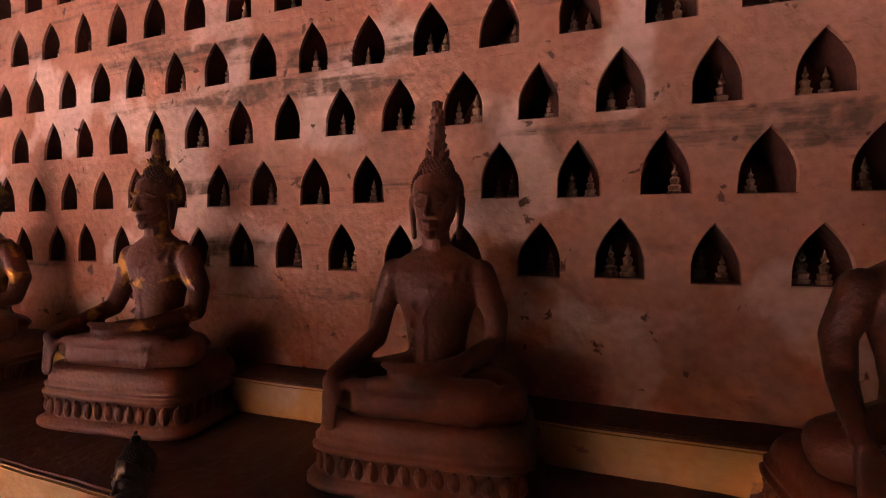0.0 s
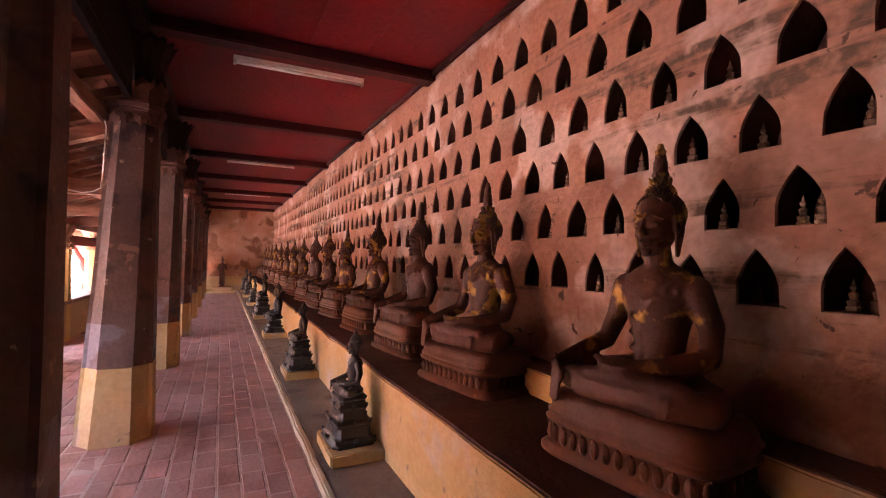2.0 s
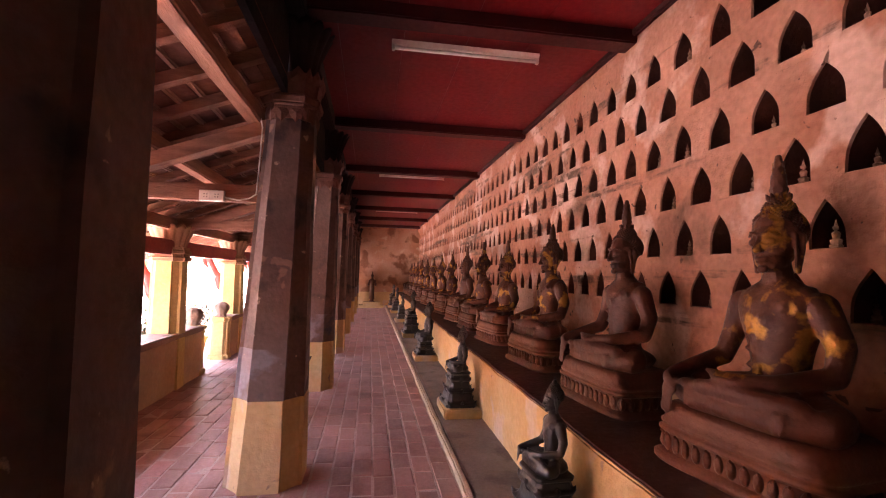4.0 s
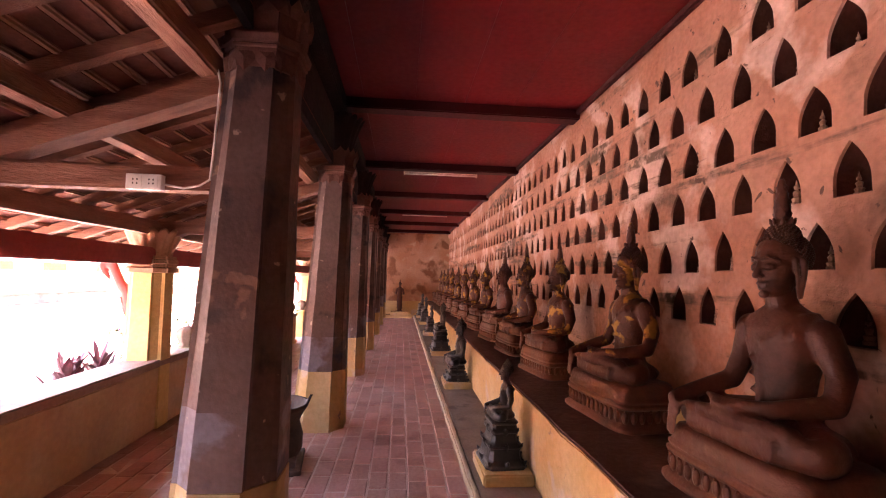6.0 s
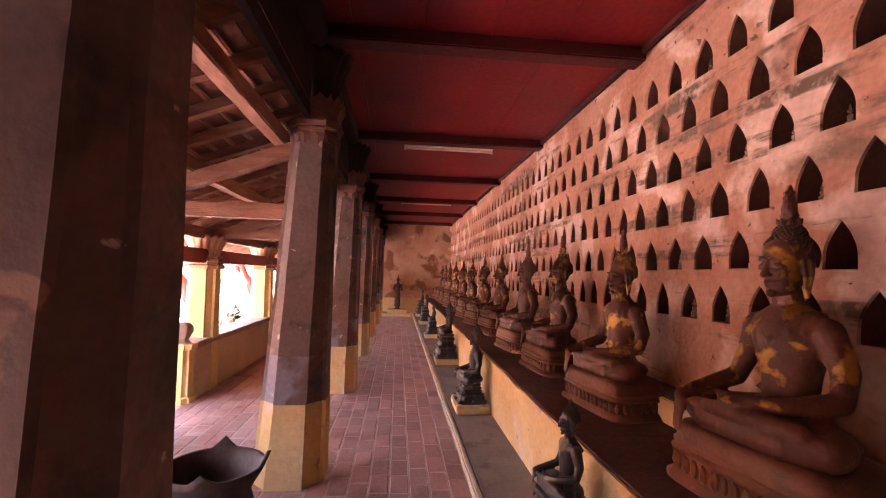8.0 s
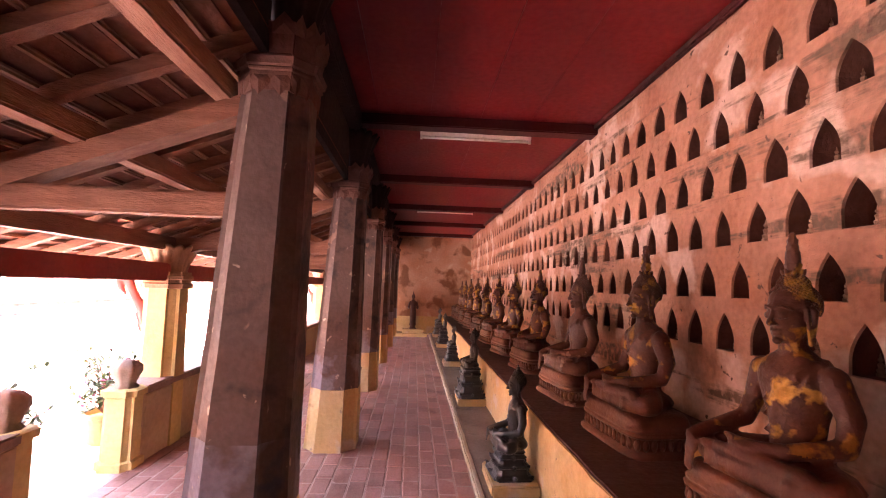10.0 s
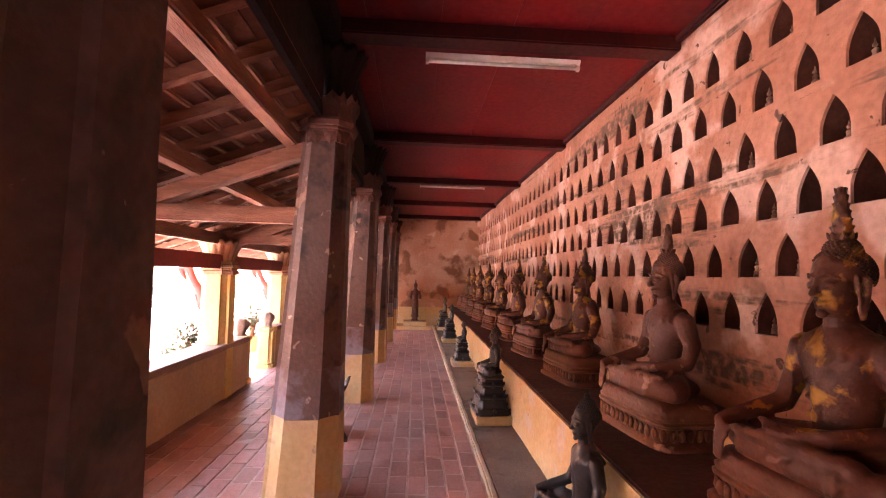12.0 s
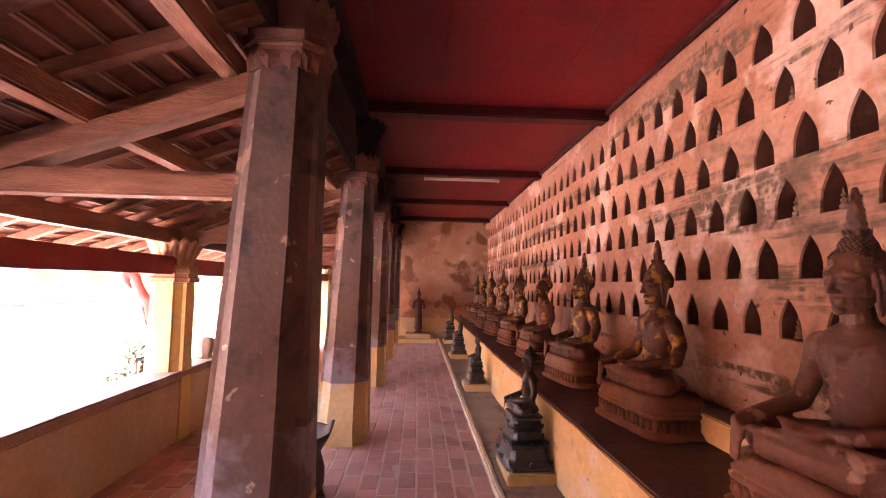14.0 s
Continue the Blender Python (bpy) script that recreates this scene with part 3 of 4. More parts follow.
for k in range(nx):
    x = COLUMNS[0] - 0.21 - 0.4225 * (k - 9)
    if X_END < x < X_START:
        sloped("rafter", x - 0.033, x + 0.033, -3.3, -0.785, 2.59, 0.07, M_TIMBER, rafters, jitter=0.02)
battens = thing("roof_battens", "thin timber battens that carry the roof tiles", "battens", kind="structure")
y = -3.28
while y < -0.88:
    z = roof_z(y, 2.66)
    long_box("batten", X_END, X_START, y - 0.024, y + 0.024, z - 0.006, z + 0.024, M_TIMBERX, battens, step=0.3, amount=0.008, scale=1.5)
    y += 0.135


def roof_sheet():
    bm = bmesh.new()
    rng = random.Random(3)
    y = -3.36
    while y < -0.80:
        z = roof_z(y, 2.685)
        add_box(bm, X_END, X_START, y, y + 0.20, z, z + 0.012, m=Matrix.Translation((0, y, z)) @ pose(0, 0, 0, 16) @ Matrix.Translation((0, -y, -z)))
        y += 0.135
    return tagged(finish("roof", bm, M_ROOFTILE), "overlapping courses of brown clay roof tiles", "roof", kind="structure")


roof_sheet()
tagged(box("roof_upper", X_END, X_START, -0.9, 2.3, 3.56, 3.64, M_ROOFTILE), "closed upper roof over the gallery", "roof", kind="structure")
# Boards coloured near-black, standing for the unlit void over the columns.
gap = 0.17
for xa, xb in zip([X_START + gap] + COLUMNS, COLUMNS + [X_END - gap]):
    tagged(box("fascia_board", xb + gap, xa - gap, -0.78, -0.74, 2.62, 3.58, M_ROOFSHADE), "boarded fascia above the lean-to roof, near-black for the shaded void", "fascia", "fascia boards", kind="structure")

# ---- statues ----


def seated_statue(pedestal=0.235, thin=1.0):
    """Body of a seated figure whose crossed legs rest at the height pedestal. Faces -y."""
    bm = bmesh.new()
    z = pedestal
    # crossed legs
    blob(bm, (0, 0.03, z + 0.05), (0.31, 0.19, 0.065))
    for s in (-1, 1):
        limb(bm, [(s * 0.08, 0.06, z + 0.08), (s * 0.31, -0.05, z + 0.062), (s * 0.325, -0.10, z + 0.055), (s * 0.20, -0.165, z + 0.048), (-s * 0.06, -0.19, z + 0.045)], [0.075, 0.062, 0.056, 0.050, 0.036])
    limb(bm, [(0.24, -0.14, z + 0.085), (0.0, -0.185, z + 0.100), (-0.15, -0.185, z + 0.098)], [0.048, 0.038, 0.030])
    blob(bm, (-0.20, -0.185, z + 0.098), (0.065, 0.028, 0.022), rot=(0, 0, 8))
    for j in range(4):
        limb(bm, [(-0.24, -0.170 - j * 0.011, z + 0.098), (-0.272 + j * 0.005, -0.170 - j * 0.012, z + 0.094)], [0.0085, 0.007], 8)
    # torso, narrow at the waist
    secs = []
    for u, rx, ry in ((0.03, 0.135, 0.108), (0.10, 0.116, 0.092), (0.17, 0.108, 0.083), (0.24, 0.118, 0.086), (0.31, 0.140, 0.095), (0.37, 0.160, 0.098), (0.415, 0.170, 0.088), (0.45, 0.150, 0.072), (0.48, 0.095, 0.060), (0.50, 0.055, 0.052)):
        secs.append([(rx * math.cos(a) * thin, 0.085 + ry * math.sin(a), z + u) for a in [2 * math.pi * i / 28 for i in range(28)]])
    rings(bm, secs)
    limb(bm, [(0, 0.085, z + 0.45), (0, 0.07, z + 0.56)], [0.058, 0.048])
    # arms: the right hand over the knee, the left in the lap
    limb(bm, [(-0.158 * thin, 0.085, z + 0.405), (-0.205 * thin, 0.085, z + 0.29), (-0.228, 0.045, z + 0.195), (-0.275, -0.09, z + 0.150), (-0.302, -0.185, z + 0.122)], [0.054, 0.044, 0.038, 0.030, 0.024])
    blob(bm, (-0.304, -0.212, z + 0.088), (0.033, 0.020, 0.046))
    for j in range(4):
        limb(bm, [(-0.329 + j * 0.017, -0.224, z + 0.070), (-0.327 + j * 0.016, -0.236, z - 0.018 - (0.012 if j in (1, 2) else 0))], [0.0095, 0.0070], 8)
    limb(bm, [(-0.276, -0.205, z + 0.095), (-0.262, -0.222, z + 0.055)], [0.010, 0.007], 8)
    limb(bm, [(0.158 * thin, 0.085, z + 0.405), (0.212 * thin, 0.095, z + 0.28), (0.228, 0.06, z + 0.185), (0.13, -0.10, z + 0.155), (0.045, -0.155, z + 0.150)], [0.054, 0.045, 0.039, 0.031, 0.025])
    limb(bm, [(0.05, -0.150, z + 0.146), (-0.03, -0.165, z + 0.144), (-0.115, -0.165, z + 0.162)], [0.030, 0.027, 0.011])
    blob(bm, (-0.02, -0.165, z + 0.145), (0.085, 0.042, 0.016))
    # robe edge, buttons and the folded shawl over the left shoulder
    for off in (-0.010, 0.010):
        limb(bm, [(0.105 + off, 0.085, z + 0.470), (0.080 + off, 0.005, z + 0.425), (0.02 + off, -0.012, z + 0.365), (-0.028 + off, -0.008, z + 0.30), (-0.036 + off, 0.001, z + 0.20), (-0.036 + off, -0.010, z + 0.11)], [0.0068] * 6, 8)
    limb(bm, [(0.105, 0.16, z + 0.40), (0.100, 0.12, z + 0.46), (0.112, 0.06, z + 0.455), (0.118, 0.02, z + 0.40)], [0.020, 0.018, 0.018, 0.012], 8)
    for u, xx in ((0.40, 0.082), (0.365, 0.0), (0.305, -0.054), (0.245, -0.070), (0.185, -0.070)):
        limb(bm, [(xx, 0.004 + 0.012 * (abs(xx) > 0.06), z + u), (xx, -0.014 + 0.012 * (abs(xx) > 0.06), z + u)], [0.016, 0.009], 10)
    for s in (-1, 1):
        for q in (0.0, 0.024):
            limb(bm, [(s * (0.20 + q), -0.150, z + 0.105), (s * (0.20 + q), -0.208, z + 0.075), (s * (0.20 + q), -0.212, z + 0.02)], [0.007] * 3, 8)
    for v in bm.verts:
        rise = min(1.0, max(0.0, (v.co.z - z - 0.08) / 0.20))
        v.co.x *= 0.88 + 0.08 * rise
        v.co.y = 0.06 + (v.co.y - 0.06) * (0.92 + 0.16 * rise)
        if v.co.z > z:
            v.co.z = z + (v.co.z - z) * 1.07
    return bm


def statue_pedestal(p):
    """A moulded pedestal, nearly square in plan, with a band of upright petals and a plain cushion above."""
    bm = bmesh.new()

    def oval(r, z, e=0.32):
        out = []
        for i in range(64):
            a = 2 * math.pi * (i + 0.5) / 64
            c, q = math.cos(a), math.sin(a)
            out.append((r * math.copysign(abs(c) ** e, c), r * 0.60 * math.copysign(abs(q) ** e, q), z))
        return out

    k = p / 0.235
    rings(bm, [oval(r, z * k) for z, r in ((0, 0.372), (0.008, 0.380), (0.026, 0.380), (0.032, 0.366), (0.038, 0.362), (0.044, 0.350), (0.048, 0.342), (0.112, 0.338), (0.118, 0.348), (0.124, 0.358), (0.136, 0.360), (0.142, 0.352), (0.148, 0.342), (0.154, 0.350), (0.166, 0.352), (0.173, 0.340), (0.195, 0.336), (0.220, 0.326), (0.240, 0.310), (0.248, 0.24))])
    ring = [Vector(v) for v in oval(0.342, 0)]
    m = len(ring)
    total = sum((ring[i] - ring[i - 1]).length for i in range(m))
    n = 40
    for q in range(n):
        d, i = total * q / n, 0
        while d > (ring[(i + 1) % m] - ring[i % m]).length:
            d -= (ring[(i + 1) % m] - ring[i % m]).length
            i += 1
        a, b = ring[i % m], ring[(i + 1) % m]
        c = a.lerp(b, d / (b - a).length)
        turn = math.degrees(math.atan2((b - a).y, (b - a).x))
        blob(bm, (c.x, c.y, 0.079 * k), (0.0205, 0.012, 0.034 * k), rot=(0, 0, turn), seg=8)
        blob(bm, (c.x * 1.008, c.y * 1.012, 0.072 * k), (0.009, 0.012, 0.020 * k), rot=(0, 0, turn), seg=6)
        blob(bm, (c.x * 1.02, c.y * 1.02, 0.110 * k), (0.007, 0.007, 0.007), seg=6)
    wobble(bm, 0.004, 9)
    me = bpy.data.meshes.new("pedestal")
    bm.to_mesh(me)
    bm.free()
    return me


def statue_head(z, flame, spiky):
    """Head, ears, hair, crown knot and flame of a seated figure whose lap is at z."""
    bm = bmesh.new()
    limb(bm, [(0, 0.015, z + 0.50), (0, 0.002, z + 0.59)], [0.056, 0.047])
    h = z + 0.66
    # long oval face, brow, closed lids, straight nose, small mouth
    blob(bm, (0, 0.0, h + 0.02), (0.075, 0.090, 0.105))
    blob(bm, (0, -0.014, h - 0.045), (0.058, 0.066, 0.062))
    blob(bm, (0, -0.068, h - 0.088), (0.021, 0.016, 0.016))
    limb(bm, [(0, -0.083, h + 0.042), (0, -0.093, h + 0.012), (0, -0.104, h - 0.016)], [0.008, 0.009, 0.0135], 8)
    for s in (-1, 1):
        blob(bm, (s * 0.011, -0.092, h - 0.020), (0.010, 0.009, 0.008), seg=10)
        limb(bm, [(s * 0.010, -0.088, h + 0.046), (s * 0.036, -0.084, h + 0.056), (s * 0.064, -0.056, h + 0.040)], [0.004, 0.005, 0.0035], 8)
        blob(bm, (s * 0.033, -0.074, h + 0.018), (0.022, 0.012, 0.012), rot=(0, s * 6, s * 18))
        limb(bm, [(s * 0.016, -0.086, h + 0.008), (s * 0.034, -0.085, h + 0.004), (s * 0.052, -0.072, h + 0.010)], [0.0028, 0.0036, 0.0026], 6)
        limb(bm, [(s * 0.022, -0.076, h - 0.046), (0, -0.083, h - 0.050)], [0.005, 0.0075], 8)
        limb(bm, [(s * 0.016, -0.074, h - 0.060), (0, -0.079, h - 0.062)], [0.006, 0.008], 8)
        limb(bm, [(s * 0.077, 0.010, h + 0.055), (s * 0.090, 0.018, h + 0.035), (s * 0.090, 0.018, h - 0.01), (s * 0.080, 0.008, h - 0.095)], [0.013, 0.014, 0.011, 0.010], 8)
        limb(bm, [(s * 0.080, -0.008, h + 0.045), (s * 0.084, -0.006, h - 0.02), (s * 0.079, 0.002, h - 0.085)], [0.008, 0.007, 0.006], 8)
    # hair cap, crown knot, petal ring and flame
    blob(bm, (0, 0.022, h + 0.062), (0.088, 0.098, 0.092))
    blob(bm, (0, 0.024, h + 0.138), (0.054, 0.056, 0.052))
    top = h + 0.182
    if flame < 0.05:
        bmesh.ops.translate(bm, vec=(0, 0.065, 0), verts=bm.verts)
        return bm
    rings(bm, [circle(r, top + q * flame, 16, cy=0.024) for q, r in ((-0.12, 0.034), (0.0, 0.035), (0.05, 0.030), (0.12, 0.026), (0.25, 0.029), (0.45, 0.028), (0.7, 0.020), (0.93, 0.013), (1.0, 0.009))])
    for i in range(8):
        a = 2 * math.pi * i / 8
        limb(bm, [(0.026 * math.cos(a), 0.024 + 0.026 * math.sin(a), top), (0.036 * math.cos(a), 0.024 + 0.036 * math.sin(a), top + 0.012), (0.042 * math.cos(a), 0.024 + 0.042 * math.sin(a), top + 0.028)], [0.010, 0.009, 0.004], 8)
    for lev in range(1, 7 if spiky else 6):
        u = lev / 7
        for i in range(6):
            a = math.pi / 3 * i + lev * 0.52
            r = 0.032 - 0.020 * u
            flare = 1.22 if spiky else 1.06
            limb(bm, [(r * math.cos(a) * 0.6, 0.024 + r * math.sin(a) * 0.6, top + u * flame), (r * flare * math.cos(a), 0.024 + r * flare * math.sin(a), top + (u + 0.11) * flame)], [0.010, 0.004], 6)
    bmesh.ops.translate(bm, vec=(0, 0.065, 0), verts=bm.verts)
    return bm


def curls(h, size=0.0065):
    """Rows of small round curls over the hair and the crown knot, as one mesh."""
    ico = bmesh.new()
    bmesh.ops.create_icosphere(ico, subdivisions=1, radius=size)
    iv, fs0 = [v.co.copy() for v in ico.verts], [tuple(v.index for v in fc.verts) for fc in ico.faces]
    ico.free()
    vs, fs = [], []

    def cap(c, r, n, keep):
        for i in range(n):
            zz = 1 - 2 * (i + 0.5) / n
            a = i * 2.399963
            q = math.sqrt(1 - zz * zz)
            d = Vector((q * math.cos(a), q * math.sin(a), zz))
            if keep(d):
                o = Vector(c) + Vector((d.x * r[0], d.y * r[1], d.z * r[2]))
                k = len(vs)
                vs.extend(tuple(v + o) for v in iv)
                fs.extend(tuple(k + e for e in fc) for fc in fs0)

    cap((0, 0.087, h + 0.062), (0.090, 0.100, 0.094), 700, lambda d: d.z > -0.45 + 0.85 * max(0, -d.y) and (d.y > 0.0 or d.z > -0.2 - 1.2 * d.y))
    cap((0, 0.089, h + 0.138), (0.056, 0.058, 0.054), 220, lambda d: d.z > -0.1)
    me = bpy.data.meshes.new("curls")
    me.from_pydata(vs, [], fs)
    return me


def whole_statue(flame=0.17, pedestal=0.235, thin=1.0, spiky=False, voxel=0.0085, curl=True):
    body = remeshed(seated_statue(pedestal, thin), voxel)
    head = remeshed(statue_head(pedestal, flame, spiky), voxel * 0.45, 1)
    bm = bmesh.new()
    bm.from_mesh(body)
    bm.from_mesh(head)
    bm.from_mesh(statue_pedestal(pedestal))
    if curl:
        bm.from_mesh(curls(pedestal + 0.66))
    for fc in bm.faces:
        fc.smooth = True
    me = bpy.data.meshes.new("seated_statue")
    bm.to_mesh(me)
    bm.free()
    return me


mesh_big = [whole_statue(0.185, 0.235), whole_statue(0.165, 0.25, 0.96), whole_statue(0.20, 0.225, 1.03, True)]
mesh_gilt, mesh_chip = [m.copy() for m in mesh_big], mesh_big[0].copy()
mesh_chip.materials.append(M_CHIPPED)
for a, b in zip(mesh_big, mesh_gilt):
    a.materials.append(M_BRONZE)
    b.materials.append(M_GOLDSTAT)
    b.materials.append(M_BRONZE)
    b.polygons.foreach_set("material_index", [0 if q.center.z > 0.40 else 1 for q in b.polygons])

STATUES = ((0.88, 2, 1.02), (-0.49, 2, 1.02), (-1.88, 1, 1.035), (-3.25, 0, 1.06), (-4.42, 0, 1.05), (-5.68, 1, 1.03), (-7.08, 0, 0.98), (-8.32, 2, 1.02), (-9.52, 0, 1.02), (-10.95, 1, 0.975),
           (-12.34, 0, 0.98), (-13.75, 2, 0.97), (-15.15, 0, 0.97), (-16.6, 1, 0.98), (-18.0, 0, 0.97), (-19.25, 1, 0.96), (-20.35, 0, 0.95))
GILT = (2, 3, 5, 6, 7, 9, 10, 11, 12, 13, 14, 15, 16)
for i, (sx, kind_i, sc) in enumerate(STATUES):
    ob = new("seated_statue", mesh_chip if i == 8 else (mesh_gilt if i in GILT else mesh_big)[kind_i])
    ob.matrix_world = pose(sx, 1.44, BENCH_Z - 0.003, 0, 0, 7 + (i * 37 % 7 - 3) * 0.8) @ Matrix.Diagonal((sc, sc, sc, 1))
    tagged(ob, "seated statue with worn gold leaf on dark lacquer, on moulded pedestal" if i in GILT else ("seated brown statue with chipped pale lacquer on moulded pedestal" if i == 8 else "seated dark brown lacquered statue on moulded pedestal"), "statue", "large seated statues")


def small_statue(k, f):
    """A slim seated figure on a tall flared throne with pointed corner leaves."""
    bm = bmesh.new()
    prof = ((0, 0.190), (0.025, 0.194), (0.034, 0.176), (0.060, 0.170), (0.066, 0.158), (0.150, 0.142), (0.158, 0.158), (0.176, 0.162), (0.184, 0.142), (0.196, 0.128), (0.262, 0.112), (0.268, 0.130), (0.286, 0.138), (0.294, 0.122), (0.330, 0.112), (0.338, 0.128), (0.356, 0.128), (0.362, 0.08))
    rings(bm, [[(px, py * 0.82, z * k) for px, py, _ in octagon(r, r * 0.20, 0, r * 0.05)] for z, r in prof])
    for z, r, hgt in ((0.150, 0.150, 0.050), (0.266, 0.122, 0.045), (0.030, 0.178, 0.045)):
        for sx in (-1, 0, 1):
            for sy in (-1, 0, 1):
                if sx or sy:
                    inset = 0.88 if sx and sy else 1.0
                    limb(bm, [(sx * r * inset * 0.92, sy * r * inset * 0.76, z * k), (sx * r * inset * 1.06, sy * r * inset * 0.87, (z + hgt * 0.5) * k), (sx * r * inset * 1.14, sy * r * inset * 0.94, (z + hgt) * k)], [0.020, 0.014, 0.004], 6)
    base = remeshed(bm, 0.006, 1)
    z = 0.356 * k
    fig = remeshed(seated_statue(0.02, 0.95), 0.012)
    head = remeshed(statue_head(0.02, 0.0, False), 0.006, 1)
    out = bmesh.new()
    out.from_mesh(fig)
    out.from_mesh(head)
    out.from_mesh(curls(0.02 + 0.66))
    for q, r in ((0.835, 0.034), (0.865, 0.026), (0.90, 0.012)):
        blob(out, (0, 0.089, q + 0.015), (r, r, r), seg=10)
    bmesh.ops.transform(out, matrix=Matrix.Translation((0, 0, z - 0.006)) @ Matrix.Diagonal((f * 0.95, f * 0.98, f, 1)), verts=out.verts)
    out.from_mesh(base)
    for fc in out.faces:
        fc.smooth = True
    me = bpy.data.meshes.new("small_seated_statue")
    out.to_mesh(me)
    out.free()
    return me


mesh_small = [small_statue(0.92, 0.50), small_statue(0.55, 0.70)]
SMALL = ((-1.05, 0, 1.0), (-3.84, 0, 0.98), (-6.17, 0, 0.98), (-9.0, 1, 1.0), (-11.6, 0, 1.16), (-14.6, 0, 0.88), (-17.4, 0, 1.0), (-19.8, 0, 1.05))
for me in mesh_small:
    me.materials.append(M_BLACK)
for sx, kd, ss in SMALL:
    tagged(long_box("small_plinth", sx - 0.24, sx + 0.26, 0.58, 0.945, STEP_Z - 0.002, 0.145, M_YELLOW, step=0.08, amount=0.006), "low yellow masonry plinth on the cement step", "plinth", "small plinths")
    ob = new("small_seated_statue", mesh_small[kd])
    ob.matrix_world = pose(sx, 0.755, 0.142, 0, 0, 4) @ Matrix.Diagonal((ss, ss, ss, 1))
    tagged(ob, "small black bronze seated statue on stepped carved base", "statue", "small seated statues")



def standing_statue():
    bm = bmesh.new()
    rings(bm, [circle(r, z, 20, sy=0.62) for z, r in ((0.0, 0.13), (0.03, 0.13), (0.04, 0.085), (0.12, 0.075), (0.45, 0.072), (0.62, 0.062), (0.70, 0.07), (0.84, 0.095), (0.90, 0.08), (0.93, 0.045), (0.96, 0.04))])
    rings(bm, [[(-0.11, 0.03, 0.1), (0.11, 0.03, 0.1), (0.11, 0.045, 0.1), (-0.11, 0.045, 0.1)], [(-0.09, 0.03, 0.8), (0.09, 0.03, 0.8), (0.09, 0.045, 0.8), (-0.09, 0.045, 0.8)]])
    blob(bm, (0, 0, 1.02), (0.055, 0.06, 0.075))
    blob(bm, (0, 0.01, 1.06), (0.062, 0.066, 0.055))
    limb(bm, [(0, 0.01, 1.10), (0, 0.01, 1.24)], [0.03, 0.006], 8)
    for s in (-1, 1):
        limb(bm, [(s * 0.11, 0, 0.85), (s * 0.15, 0, 0.68), (s * 0.13, -0.16, 0.66)], [0.035, 0.03, 0.022], 8)
        blob(bm, (s * 0.13, -0.19, 0.70), (0.025, 0.012, 0.05))
    return remeshed(bm, 0.012)


me = standing_statue()
me.materials.append(M_BRONZE)
ob = new("standing_statue", me)
ob.matrix_world = pose(-20.5, -0.05, 0.215, 0, 0, 90)
tagged(ob, "dark bronze standing statue with raised hands on stepped plinth", "statue")
pl = thing("stepped_plinth", "pale yellow stepped masonry plinth against the end wall", "plinth")
box("lower_step", -20.88, -20.1, -0.62, 0.42, -0.005, 0.10, M_YELLOW, pl, 0.008)
box("upper_step", -20.82, -20.22, -0.38, 0.28, 0.10, 0.218, M_YELLOW, pl, 0.008)


# ---- large jars ----
def jar(x, y, turn):
    ob = thing("stone_jar", "dark stone water jar with pointed lotus rim, on the brick floor", "jar", "stone jars", at=(x, y, 0))
    ob.rotation_euler = (0, 0, radians(turn))
    bm = bmesh.new()

    def rim(r, z, peak):
        out = []
        for i in range(48):
            a = 2 * math.pi * i / 48
            k4 = max(0.0, math.cos(4 * a)) ** 6
            out.append((r * (1 + 0.10 * peak * k4) * math.cos(a), r * (1 + 0.10 * peak * k4) * math.sin(a), z + 0.055 * peak * k4))
        return out

    rings(bm, [rim(r, z, p) for r, z, p in ((0.20, 0.10, 0), (0.215, 0.14, 0), (0.215, 0.24, 0), (0.195, 0.31, 0), (0.185, 0.345, 0), (0.205, 0.39, 0.1), (0.238, 0.44, 0.5), (0.255, 0.485, 1), (0.236, 0.485, 1), (0.21, 0.43, 0.2), (0.17, 0.34, 0))], cap=True)
    part("bowl", bm, M_POT, ob, smooth=True)
    bm = bmesh.new()
    add_box(bm, -0.24, 0.24, -0.22, 0.22, -0.005, 0.04, 0.01)
    add_box(bm, -0.19, 0.19, -0.18, 0.18, 0.04, 0.10, 0.01)
    wobble(bm, 0.01, 6)
    part("foot", bm, M_POT, ob)
    return ob


for jx, jy, turn in ((-6.50, -0.985, 8), (-11.22, -0.93, 20), (-16.3, -0.93, 10)):
    jar(jx, jy, turn)

# ---- socket box and cable ----
bx = COLUMNS[1] + 0.058
sock = thing("socket_box", "white plastic double socket box screwed to the tie beam", "socket box", at=(bx, -1.215, 1.905))
part("box", bmesh_box(0, 0.04, -0.078, 0.078, -0.036, 0.036, bevel=0.006), M_WHITE, sock)
for sy in (-0.035, 0.035):
    plate = part("faceplate", bmesh_box(0.038, 0.043, sy - 0.028, sy + 0.028, -0.026, 0.026, bevel=0.001), M_WHITE, sock)
    for hz in (-0.009, 0.009):
        part("socket_hole", bmesh_box(0.041, 0.0435, sy - 0.012, sy - 0.006, hz - 0.004, hz + 0.004, bevel=0.0005), M_POT, plate)
        part("socket_hole", bmesh_box(0.041, 0.0435, sy + 0.006, sy + 0.012, hz - 0.004, hz + 0.004, bevel=0.0005), M_POT, plate)
bm = bmesh.new()
